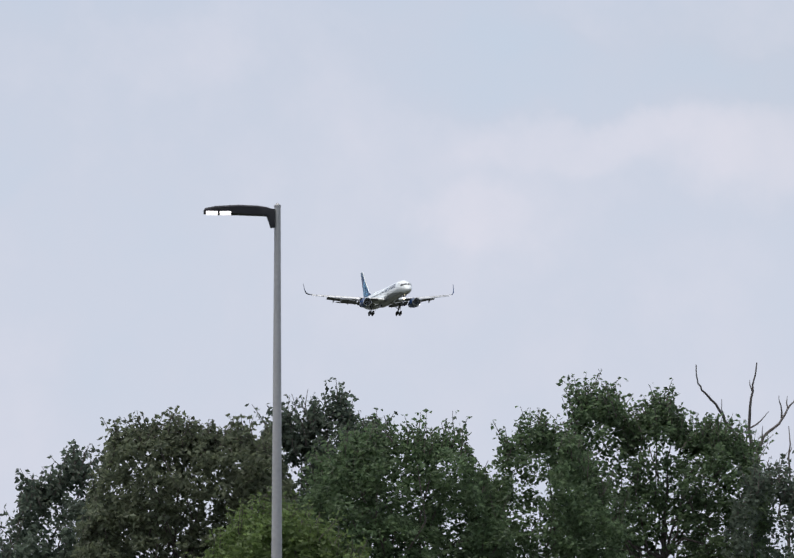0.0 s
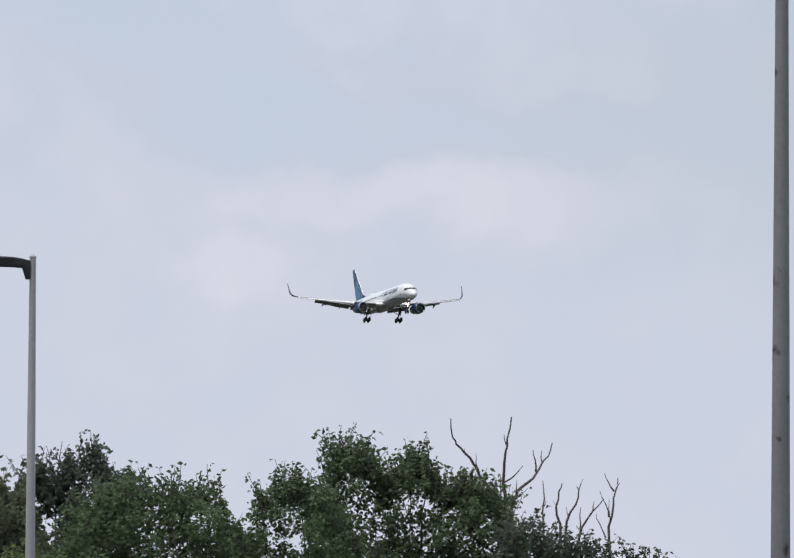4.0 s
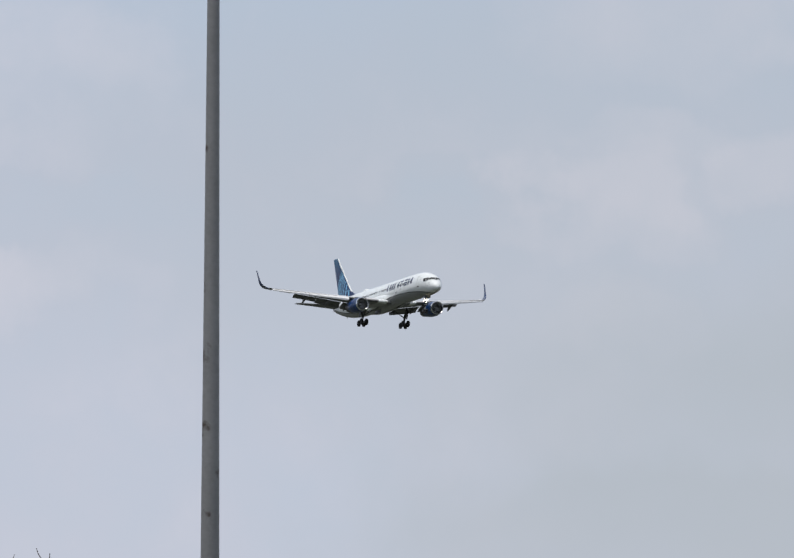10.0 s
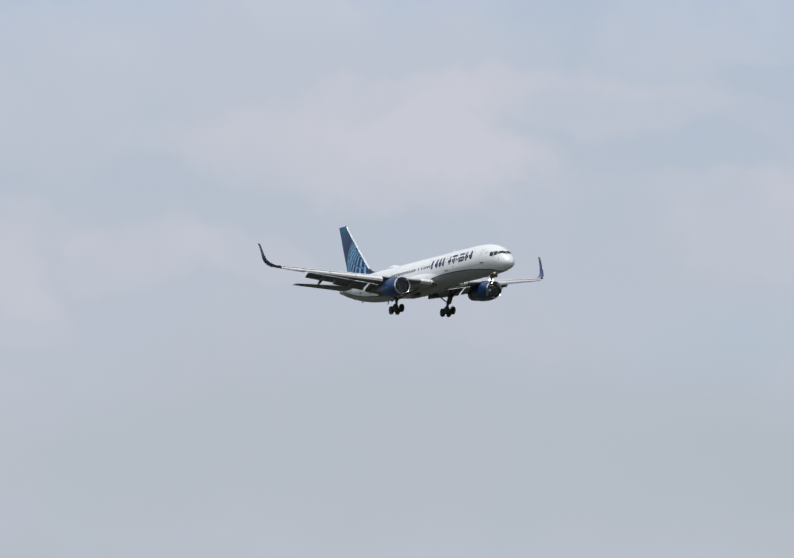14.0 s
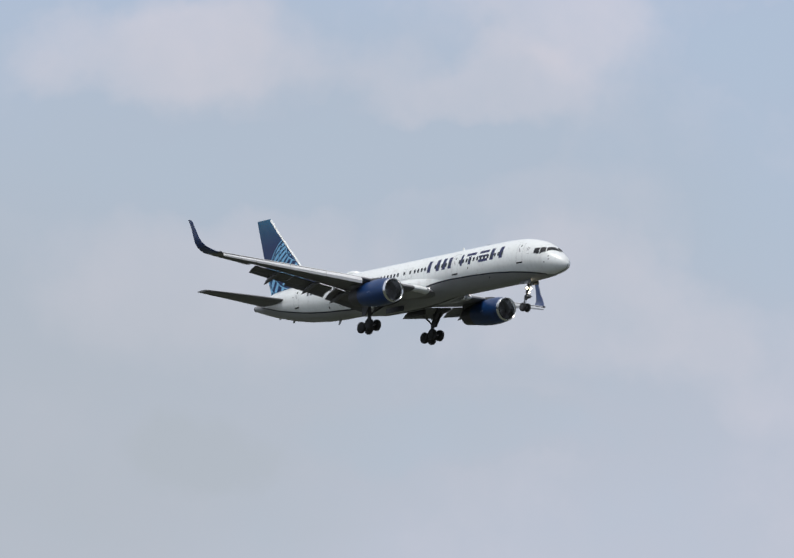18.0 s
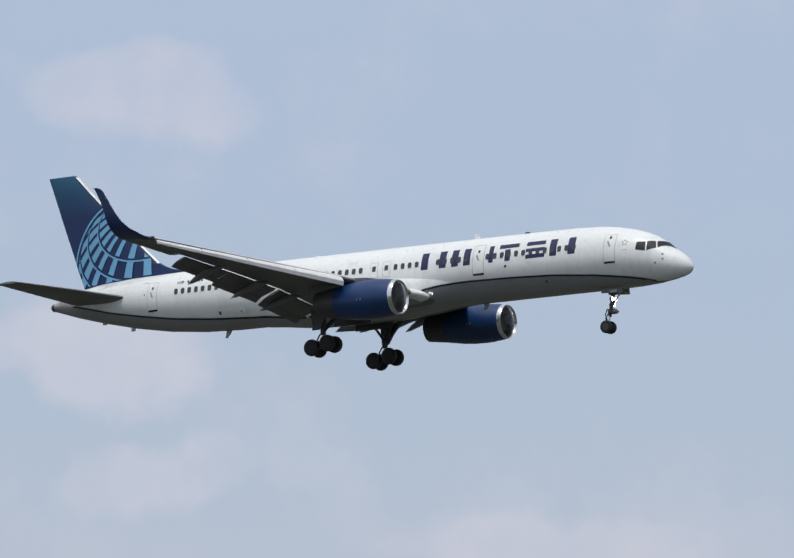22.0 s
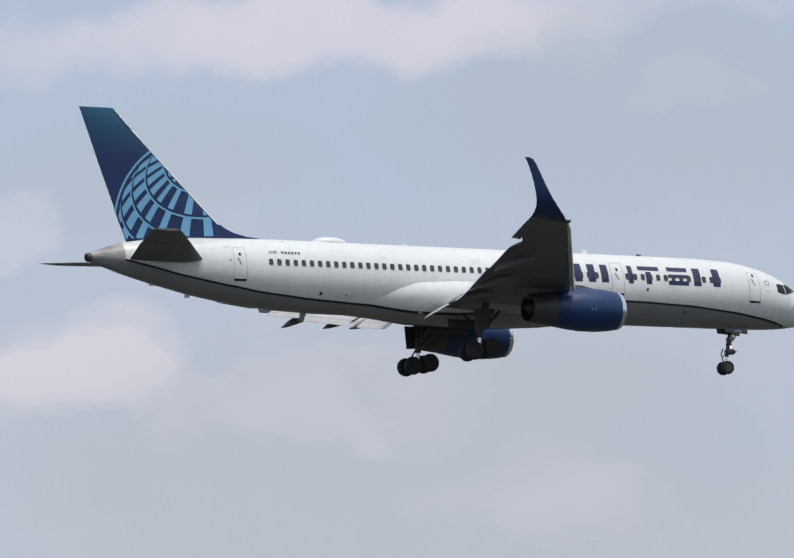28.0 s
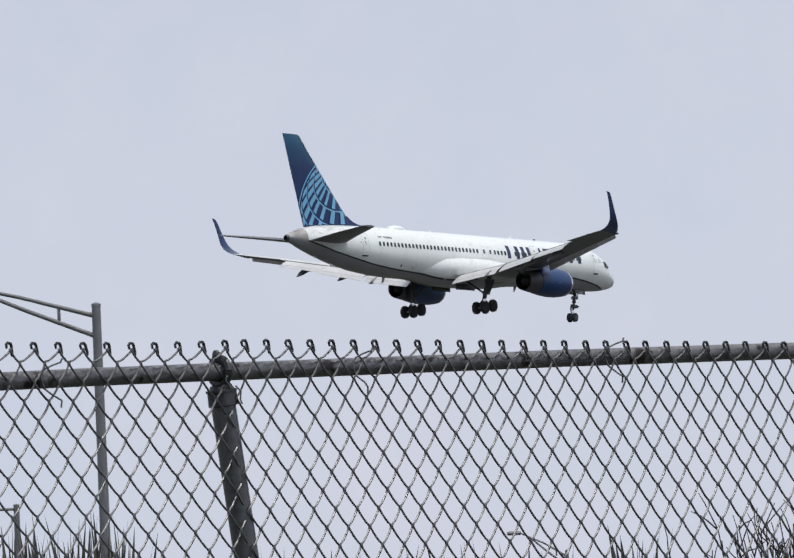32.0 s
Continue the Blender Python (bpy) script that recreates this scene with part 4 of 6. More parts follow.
def build_tail(plane):
    # fin
    rings = []
    for z, le, te, th in ((1.7, -37.3, -44.7, 0.07), (2.4, -38.35, -44.95, 0.075), (3.0, -38.85, -45.2, 0.08), (4.04, -39.95, -45.55, 0.085), (6, -41.95, -46.27, 0.085), (8, -43.98, -46.97, 0.085), (9.3, -45.2, -47.43, 0.08), (9.42, -45.4, -47.48, 0.05)):
        rings.append([(le + a, b, z) for a, b in sym(le - te, th)])
    part("fin", loft(rings), FINBLUE, plane, "tall navy tail fin fading to teal at the top")
    part("fin_fillet", loft([[(x, -w, 2.2), (x, -w * 0.8, z - 0.05), (x, 0, z), (x, w * 0.8, z - 0.05), (x, w, 2.2)] for x, w, z in ((-36.4, 0.03, 2.4), (-37.2, 0.1, 2.48), (-38, 0.16, 2.66), (-38.5, 0.19, 2.86), (-38.95, 0.22, 3.12), (-39.6, 0.26, 3.0))], closed=False), FINBLUE, plane)
    part("fin_leading_edge", loft([[(le + 0.015 - dx, s * w, z) for dx, s, w in ((0.2, -1, 0.06), (0.15, -1, 0.125), (0.06, -1, 0.09), (0.02, -1, 0.055), (0, 0, 0), (0.02, 1, 0.055), (0.06, 1, 0.09), (0.15, 1, 0.125), (0.2, 1, 0.06))] for z, le in ((3.05, -38.88), (4.04, -39.95), (6, -41.95), (8, -43.98), (9.3, -45.2))], closed=False), WHITE, plane, "bright pale leading edge")
    # globe on both faces of the fin: bands of a sphere seen from its side, pole near the leading edge
    gx, gz, gr, tilt, roll = -37.65, 0.745, 8.43, 0.645, -0.281
    axis = Vector((math.sin(roll) * math.cos(tilt), math.cos(roll) * math.cos(tilt), math.sin(tilt)))
    e1 = Vector((math.cos(roll), -math.sin(roll), 0))
    e2 = axis.cross(e1)
    edge = []
    for q in range(95, 200, 7):
        a = radians(q)
        edge.append(((-40.37 + 4.98 * math.cos(a), 2.8 + 4.98 * math.sin(a)), (-40.37 + 4.98 * math.cos(a + 0.1), 2.8 + 4.98 * math.sin(a + 0.1))))
    lines = [((-38.75, 2.75), (-45.45, 9.4)), ((-47.4, 9.3), (-44.95, 2.2)), ((-44.95, 1.95), (-40.0, 2.25))] + edge

    def inside(poly, lines, gap):
        for (x0, z0), (x1, z1) in lines:
            nx, nz = -(z1 - z0), x1 - x0
            if nx * (-43 - x0) + nz * (4 - z0) < 0:
                nx, nz = -nx, -nz
            out = []
            ln = math.hypot(nx, nz)
            for i, p in enumerate(poly):
                q = poly[(i + 1) % len(poly)]
                dp = (nx * (p[0] - x0) + nz * (p[1] - z0)) / ln - gap
                dq = (nx * (q[0] - x0) + nz * (q[1] - z0)) / ln - gap
                if dp >= 0:
                    out.append(p)
                if dp * dq < 0:
                    t = dp / (dp - dq)
                    out.append((p[0] + t * (q[0] - p[0]), p[1] + t * (q[1] - p[1])))
            poly = out
            if len(poly) < 3:
                return None
        return poly

    def at(theta, lam):
        th, la = radians(theta), radians(lam)
        v = axis * math.cos(th) + (e1 * math.cos(la) + e2 * math.sin(la)) * math.sin(th)
        return None if v.z < 0 else (gx + gr * v.x, gz + gr * v.y)

    def fin_half(x, z):
        le = -38.85 - (z - 3.0) * 1.0 if z > 3 else -38.85 + (3.0 - z) * 0.9
        te = -44.95 - (z - 2.4) * 0.36
        u = max(0.001, min(1, (le - x) / (le - te)))
        th = 0.085 * (le - te)
        return 5 * th * (0.2969 * math.sqrt(u) - 0.126 * u - 0.3516 * u * u + 0.2843 * u ** 3 - 0.1036 * u ** 4)

    # dark gaps between the tiles: longitude and half width
    slots = [(-99.0, 4.5), (-115.5, 5.2), (-133.5, 5.6), (-149.5, 4.4), (-163, 3.1), (-176.5, 2.6), (-190, 2.3), (-203.5, 2.3), (-217, 2.3), (-230, 2.3)]
    tiles = []
    for s, e in ((15.2, 20.3), (21.2, 30.8), (31.7, 39.6), (40.6, 48.0), (49.0, 56.0)):
        for (l0, w0), (l1, w1) in zip(slots, slots[1:]):
            a, b = l0 - w0, l1 + w1
            tiles.append([at(s, a), at((s + e) / 2, a), at(e, a), at(e, (a + b) / 2), at(e, b), at((s + e) / 2, b), at(s, b), at(s, (a + b) / 2)])
            for c, d in ((b, l1), (l1, l1 - w1)):
                tiles.append([at(s, c), at(s + 0.75, c), at(s + 0.75, d), at(s, d)])
    for side in (-1, 1):
        for poly in tiles:
            poly = inside(poly, lines, 0.1) if None not in poly else None
            if not poly:
                continue
            bm = bmesh.new()
            bm.faces.new([bm.verts.new((x, side * (fin_half(x, z) + 0.035), z)) for x, z in poly])
            part("globe_tile", bm, SKYBLUE, plane)
        for i in range(40):
            a, b = radians(95 + i * 2.7), radians(95 + (i + 1) * 2.7)
            poly = inside([(-40.37 + r * math.cos(q), 2.8 + r * math.sin(q)) for r, q in ((5.03, a), (5.15, a), (5.15, b), (5.03, b))], lines[:3], 0.03)
            if poly:
                bm = bmesh.new()
                bm.faces.new([bm.verts.new((x, side * (fin_half(x, z) + 0.035), z)) for x, z in poly])
                part("globe_rim", bm, SKYBLUE, plane)
    # tailplane, all in the grey darkened for shade
    for side in (-1, 1):
        rings = []
        for y, z, le, te in ((0.5, 0.75, -40.0, -44.9), (1.0, 0.82, -40.4, -45.02), (4, 1.2, -42.6, -45.9), (7.1, 1.54, -44.85, -46.62), (7.3, 1.57, -45.12, -46.68)):
            rings.append([(le + a, side * y, z + b) for a, b in sym(le - te, 0.095)])
        part("tailplane", loft(rings), WINGSHADE, plane, "swept tailplane, its grey darkened for shade")


def sym(chord, thick, n=12):
    pts = []
    for i in range(n + 1):
        u = (1 - math.cos(math.pi * i / n)) / 2
        pts.append((u, 5 * thick * (0.2969 * math.sqrt(u) - 0.126 * u - 0.3516 * u * u + 0.2843 * u ** 3 - 0.1036 * u ** 4)))
    return [(-u * chord, t * chord) for u, t in pts] + [(-u * chord, -t * chord) for u, t in reversed(pts[1:-1])]


def wheel_mesh(r, w):
    return turned([(-w * 0.5, r * 0.55), (-w * 0.5, r * 0.82), (-w * 0.38, r * 0.96), (-w * 0.15, r), (w * 0.15, r), (w * 0.38, r * 0.96), (w * 0.5, r * 0.82), (w * 0.5, r * 0.55)], axis="y", sides=28, caps=True)


def build_gear(plane):
    tyre = hub = None
    for side in (-1, 1):
        y = side * 3.65
        leg = part("main_gear_leg", tube([(-24.1, y + side * 0.4, -1.3), (-24.4, y, -2.9), (-24.42, y, -3.3)], [0.2, 0.19, 0.17], 16), DARKGREY, plane, "thick dark landing gear leg")
        part("oleo", tube([(-24.42, y, -3.25), (-24.44, y, -4.0)], 0.11, 14), SILVER, leg)
        part("bogie_beam", tube([(-25.05, y, -4.1), (-24.43, y, -4.0), (-23.82, y, -3.88)], [0.1, 0.13, 0.1], 10), STEEL, leg)
        part("drag_brace", tube([(-24.4, y, -3.1), (-22.9, y - side * 0.3, -1.7)], 0.08, 8), DARKGREY, leg)
        part("side_brace", tube([(-24.4, y, -2.9), (-24.4, y - side * 1.7, -1.8)], 0.08, 8), DARKGREY, leg)
        for a, b, c in (((-24.62, y, -3.2), (-24.85, y, -3.55), (-24.6, y, -3.95)),):
            part("torque_link", tube([a, b, c], 0.05, 8), DARKGREY, leg)
        bm = loft([[(x, y + side * (0.42 + t), z) for x, z in ((-25.0, -1.7), (-23.65, -1.7), (-23.75, -2.0), (-24.4, -3.0), (-24.9, -3.02))] for t in (0, 0.07)])
        part("gear_door", bm, DARKGREY, plane, "dark open gear door")
        part("well_door", box(-25.1, -22.4, side * 1.25 - 0.03, side * 1.25 + 0.03, -2.45, -1.95, 0.02), DARKGREY, plane)
        for ax, az in ((-25.0, -4.09), (-23.86, -3.89)):
            part("axle", tube([(ax, y - 0.5, az), (ax, y + 0.5, az)], 0.07, 10), STEEL, leg)
            for dy in (-0.43, 0.43):
                m = Matrix.Translation((ax, y + dy, az))
                if tyre is None:
                    tyre = part("wheel", wheel_mesh(0.53, 0.36), TYRE, plane, "black rubber tyre")
                    tyre.matrix_basis = m
                    hub = part("rim", turned([(-0.185, 0.3), (-0.19, 0.1), (0.19, 0.1), (0.185, 0.3)], axis="y", sides=20, caps=True), TYRE, tyre)
                else:
                    o = again(tyre, "wheel", m, plane)
                    again(hub, "rim", Matrix.Identity(4), o)
    leg = part("nose_gear_leg", tube([(-5.55, 0, -1.6), (-5.8, 0, -2.9), (-5.9, 0, -3.4)], [0.12, 0.12, 0.10], 14), DARKGREY, plane, "dark steel nose gear leg")
    part("oleo", tube([(-5.9, 0, -3.35), (-6.0, 0, -4.02)], 0.06, 12), SILVER, leg)
    part("steering_box", box(-5.95, -5.45, -0.2, 0.2, -3.25, -2.95, 0.04), DARKGREY, leg)
    part("drag_brace", tube([(-5.8, 0, -2.8), (-4.9, 0, -1.75)], 0.05, 8), STEEL, leg)
    part("torque_link", tube([(-6.0, 0, -3.2), (-6.22, 0, -3.5), (-6.05, 0, -3.85)], 0.04, 8), STEEL, leg)
    part("axle", tube([(-6.02, -0.35, -4.05), (-6.02, 0.35, -4.05)], 0.05, 10), STEEL, leg)
    small = part("wheel", wheel_mesh(0.4, 0.26), TYRE, plane, "black rubber nose tyre")
    small.matrix_basis = Matrix.Translation((-6.02, -0.26, -4.05))
    rim = part("rim", turned([(-0.135, 0.22), (-0.14, 0.08), (0.14, 0.08), (0.135, 0.22)], axis="y", sides=18, caps=True), DARKGREY, small)
    o = again(small, "wheel", Matrix.Translation((-6.02, 0.26, -4.05)), plane)
    again(rim, "rim", Matrix.Identity(4), o)
    for s in (-1, 1):
        bm = loft([[(x, s * (0.42 + t), z) for x, z in ((-6.25, -1.7), (-4.75, -1.7), (-4.7, -2.08), (-6.2, -1.98))] for t in (0, 0.05)])
        # darker than the belly grey: the shade under the nose is painted in
        part("nose_gear_door", bm, WINGSHADE, plane, "nose gear door, its grey darkened for shade")
        part("marking_bar", box(-5.6, -5.1, s * 0.48 - 0.005, s * 0.48 + 0.005, -1.98, -1.84), SEAM, plane)
    part("collar", turned([(-2.78, 0.13), (-2.74, 0.17), (-2.62, 0.17), (-2.58, 0.13)], axis="z", at=(-5.74, 0, 0), sides=14, caps=True), DARKGREY, leg)
    part("steering_actuator", tube([(-5.45, -0.28, -3.1), (-5.45, 0.28, -3.1)], 0.07, 10), STEEL, leg)
    part("spring_link", tube([(-6.1, 0.05, -2.9), (-6.25, 0.05, -3.25), (-6.12, 0.05, -3.6)], 0.035, 8), DARKGREY, leg)
    part("taxi_lamp", turned([(-5.62, 0.09), (-5.56, 0.08), (-5.53, 0.02)], at=(0, 0.05, -2.72), sides=12, caps=True), BEAM, leg, "small lit taxi lamp")
    for y, z in ((-0.2, -2.35), (0.2, -2.35)):
        lamp = part("lamp_housing", turned([(-5.78, 0.03), (-5.72, 0.14), (-5.58, 0.16)], at=(0, y, z), sides=14, caps=True), STEEL, leg)
        part("landing_lamp", turned([(-5.585, 0.145), (-5.56, 0.12), (-5.53, 0.02)], at=(0, y, z), sides=14, caps=True), BEAM, lamp, "lit warm white landing lamp")


def build_airliner():
    plane = new("airliner")
    tagged(plane, "white twin-engined airliner with navy tail, landing gear down, flying", "airplane")
    build_body(plane)
    for side in (-1, 1):
        build_wing(plane, side)
        build_engine(plane, side)
    build_tail(plane)
    build_gear(plane)
    return plane


airliner = build_airliner()


# ---- trees ----
def limb(bm, rng, a, b, r0, r1, bend=0.12, sides=6, n=4):
    """A tapered, slightly crooked branch from a to b; returns its points."""
    a, b = Vector(a), Vector(b)
    ln = (b - a).length
    pts = [a + (b - a) * (i / n) + Vector((rng.uniform(-1, 1), rng.uniform(-1, 1), rng.uniform(-1, 1))) * (bend * ln * 0.5 if 0 < i < n else 0) for i in range(n + 1)]
    tube(pts, [r0 + (r1 - r0) * i / n for i in range(n + 1)], sides, bm)
    return pts


def leaf_cloud(rng, clumps, size, droop):
    """Leaves of a crown in clumps (centre, radius, count): folded pointed blades."""
    verts, faces = [], []
    for c, r, count in clumps:
        for _ in range(count):
            d = Vector((rng.gauss(0, 1), rng.gauss(0, 1), rng.gauss(0, 1))).normalized() * (rng.random() ** 0.45) * r
            d.z *= 0.8
            p = Vector(c) + d
            ax = Vector((rng.gauss(0, 1), rng.gauss(0, 1), rng.gauss(0, 0.6) - droop)).normalized()
            w = ax.cross(Vector((rng.gauss(0, 1), rng.gauss(0, 1), rng.gauss(0, 1)))).normalized()
            s = size * rng.uniform(0.6, 1.35)
            up = ax.cross(w) * s * 0.12
            k = len(verts)
            verts += [p, p + ax * s * 0.45 + w * s * 0.3 + up, p + ax * s, p + ax * s * 0.45 - w * s * 0.3 + up]
            faces += [(k, k + 1, k + 2), (k, k + 2, k + 3)]
    me = bpy.data.meshes.new("crown")
    me.from_pydata(verts, [], faces)
    return me


def tree(label, mat, dist, crest, depth, leaves, size, droop, seed, gaps=0.0, sprigs=90):
    """A broadleaf tree: trunk, limbs reaching into the crown, leaves in clumps below its crest line (bearing, height in degrees), leafy sprigs along the outline."""
    rng = random.Random(seed)
    az = (crest[0][0] + crest[-1][0]) / 2
    base = polar(az, 0, dist)
    base.z = 0
    root = new("tree")
    root.location = base
    tagged(root, label, "tree", group="trees behind the road")
    bark = bmesh.new()
    side = Vector((math.cos(radians(az)), -math.sin(radians(az)), 0))
    back = Vector((math.sin(radians(az)), math.cos(radians(az)), 0))
    line = [(math.tan(radians(a - az)) * dist, EYE + math.tan(radians(e)) * dist) for a, e in crest]
    u0, u1 = line[0][0], line[-1][0]
    top = max(h for _, h in line)
    trunk = limb(bark, rng, (0, 0, 0), (0.1, 0, top * 0.66), 0.22, 0.09, 0.05, 9, 6)
    low = EYE + math.tan(radians(2.05)) * dist

    def height(u, v):
        return along_table(line, u) - 0.5 * v * v

    def opening(u, z):
        """Above nought where the sky shows through."""
        return 0.75 * noise.noise(Vector((u * 1.9 + seed * 3.1, seed, z * 2.1))) + 0.55 * noise.noise(Vector((u * 5.2, seed, z * 5.2)))

    clumps, total, n = [], 0, 0
    while total < leaves:
        u, v = rng.uniform(u0, u1), rng.uniform(-1, 1)
        r = rng.uniform(0.10, 0.30)
        c = height(u, v) - r * 0.8 - 0.1 - 0.5 * max(0.0, noise.noise(Vector((u * 3.3, v, seed))))
        if rng.random() < 0.12:
            z = rng.uniform(2.2, low)
            if abs(v) + abs(2 * (u - u0) / (u1 - u0) - 1) > 1.4:
                continue
        elif c > low:
            z = low + (c - low) * rng.random() ** 1.05
        else:
            continue
        near = max(0.0, 1 - (height(u, v) - z) / 0.9)
        if opening(u, z) > 0.62 - gaps * (0.35 + near) - 0.42 * near:
            continue
        p = side * u + back * (v * depth / 2) + Vector((0, 0, z))
        k = int(780 * r * r)
        clumps.append((p, r, k))
        total += k
        n += 1
        if n % 16 == 0 and z > low:
            limb(bark, rng, trunk[rng.randrange(3, 7)], p, 0.03, 0.01, 0.2, 5, 4)
    for _ in range(sprigs):
        u, v = rng.uniform(u0, u1), rng.uniform(-0.5, 0.5)
        h = height(u, v)
        if h < low + 0.3:
            continue
        a = side * u + back * (v * depth / 2) + Vector((0, 0, h - 0.62))
        tip = a + side * rng.gauss(0, 0.2) + Vector((0, 0, rng.uniform(0.3, 0.68)))
        limb(bark, rng, a, tip, 0.012, 0.004, 0.12, 4, 3)
        for k in range(7):
            clumps.append((tip + (a - tip) * k / 6 + side * rng.gauss(0, 0.03), 0.035 + 0.02 * k, 2 + k))
    part("trunk", bark, BARK, root, "brown bark trunk and limbs")
    me = leaf_cloud(rng, clumps, size, droop)
    me.materials.append(mat)
    cr = new("crown", me)
    cr.parent = root
    cr["kind"] = "stuff"
    return root


def along_table(t, u):
    for (a, x), (b, y) in zip(t, t[1:]):
        if a <= u <= b:
            return x + (y - x) * (u - a) / (b - a)
    return t[0][1] if u < t[0][0] else t[-1][1]


def dead_tree(label, az, dist, paths, seed, r=0.05):
    """Bare branches that stand out of the crowns: each path runs through (side, height) steps."""
    rng = random.Random(seed)
    base = polar(az, 0, dist)
    base.z = 0
    root = new("dead_tree")
    root.location = base
    tagged(root, label, "tree", group="trees behind the road")
    side = Vector((math.cos(radians(az)), -math.sin(radians(az)), 0))
    back = Vector((math.sin(radians(az)), math.cos(radians(az)), 0))
    part("trunk", tube([(0, 0, 0), tuple(side * 0.1 + Vector((0, 0, 4))), tuple(Vector((0, 0, 7.3)))], [0.13, 0.07, 0.03], 9), DEADWOOD, root, "grey dead trunk")
    for path, r0 in paths:
        d = rng.uniform(-0.4, 0.4)
        pts = [side * u + back * d * i * 0.3 + Vector((0, 0, h)) for i, (u, h) in enumerate(path)]
        fine = []
        for a, b in zip(pts, pts[1:]):
            fine += [a, a + (b - a) * 0.5 + Vector((rng.uniform(-1, 1), rng.uniform(-1, 1), 0)) * 0.025]
        fine.append(pts[-1])
        k = len(fine) - 1
        part("branch", tube(fine, [r0 * (1 - 0.72 * i / k) for i in range(k + 1)], 6), DEADWOOD, root, "bare dead branch")
    return root


def build_trees():
    D = 130.0

    def h(el, d=D):
        return EYE + math.tan(radians(el)) * d
    tree("dark leafy tree with hanging leaves at the row's end", LEAF_B, 132, [(-81.8, 2.2), (-81.51, 2.45), (-81.39, 2.72), (-81.34, 3.02), (-81.17, 3.02), (-81.02, 3.18), (-80.87, 3.3), (-80.78, 3.05), (-80.6, 2.7), (-80.45, 2.4)], 2.4, 8000, 0.12, 0.7, 11, 0.75, 120)
    tree("dark tree with brownish withering leaves", LEAF_C, 128, [(-80.88, 2.4), (-80.77, 2.85), (-80.69, 3.24), (-80.59, 3.46), (-80.44, 3.47), (-80.31, 3.57), (-80.2, 3.54), (-80.07, 3.53), (-79.91, 3.46), (-79.69, 3.44), (-79.55, 3.51), (-79.37, 3.45), (-79.2, 3.2), (-79.05, 2.6)], 3.0, 27000, 0.115, 0.6, 12, 0.02, 150)
    tree("slender dark tree with upright leafy shoots", LEAF_B, 131, [(-79.5, 3.0), (-79.37, 3.45), (-79.32, 3.6), (-79.21, 3.66), (-79.13, 3.46), (-79.05, 3.5), (-78.97, 3.68), (-78.9, 3.62), (-78.82, 3.81), (-78.73, 3.78), (-78.62, 3.54), (-78.48, 3.54), (-78.35, 3.3)], 1.8, 12000, 0.11, 0.5, 13, 0.16, 110)
    tree("broad green leafy tree", LEAF_A, 126, [(-79.2, 2.6), (-79.0, 3.1), (-78.8, 3.32), (-78.6, 3.44), (-78.48, 3.52), (-78.38, 3.45), (-78.24, 3.52), (-78.16, 3.53), (-77.99, 3.42), (-77.82, 3.53), (-77.7, 3.27), (-77.55, 3.15), (-77.4, 2.7)], 3.2, 31000, 0.10, 0.2, 14, 0.05, 120)
    tree("low rounded tree with lighter green leaves", LEAF_D, 121, [(-79.8, 2.45), (-79.62, 2.78), (-79.4, 2.9), (-79.15, 2.86), (-78.9, 2.72), (-78.6, 2.45)], 2.4, 11000, 0.10, 0.15, 15, 0.0, 80)
    tree("green leafy tree in the row", LEAF_A, 127, [(-77.8, 2.5), (-77.48, 3.1), (-77.43, 3.37), (-77.3, 3.53), (-77.11, 3.56), (-76.92, 3.51), (-76.75, 3.3), (-76.45, 2.8)], 2.8, 16000, 0.10, 0.2, 16, 0.13, 90)
    tree("tall open-crowned green tree with gaps of sky", LEAF_A, 130, [(-77.0, 3.2), (-76.88, 3.46), (-76.82, 3.7), (-76.76, 3.88), (-76.64, 3.74), (-76.5, 3.8), (-76.43, 3.55), (-76.37, 3.48), (-76.29, 3.66), (-76.2, 3.68), (-76.12, 3.79), (-76.06, 3.7), (-75.98, 3.53), (-75.67, 3.51), (-75.46, 3.44), (-75.36, 3.25), (-75.25, 2.9)], 2.2, 25000, 0.10, 0.2, 17, 0.2, 270)
    tree("small sparse green tree at the row's end", LEAF_B, 128.5, [(-75.6, 2.8), (-75.42, 3.1), (-75.3, 3.22), (-75.16, 3.2), (-75.04, 3.06), (-74.9, 3.0), (-74.72, 3.02), (-74.55, 2.9), (-74.38, 2.96), (-74.22, 2.88), (-74.1, 2.95), (-73.98, 2.6)], 2.0, 6500, 0.10, 0.3, 18, 0.2, 110)
    b = 131.5

    def twig(r, *steps):
        return ([(u, h(e, b)) for u, e in steps], r * 1.1)
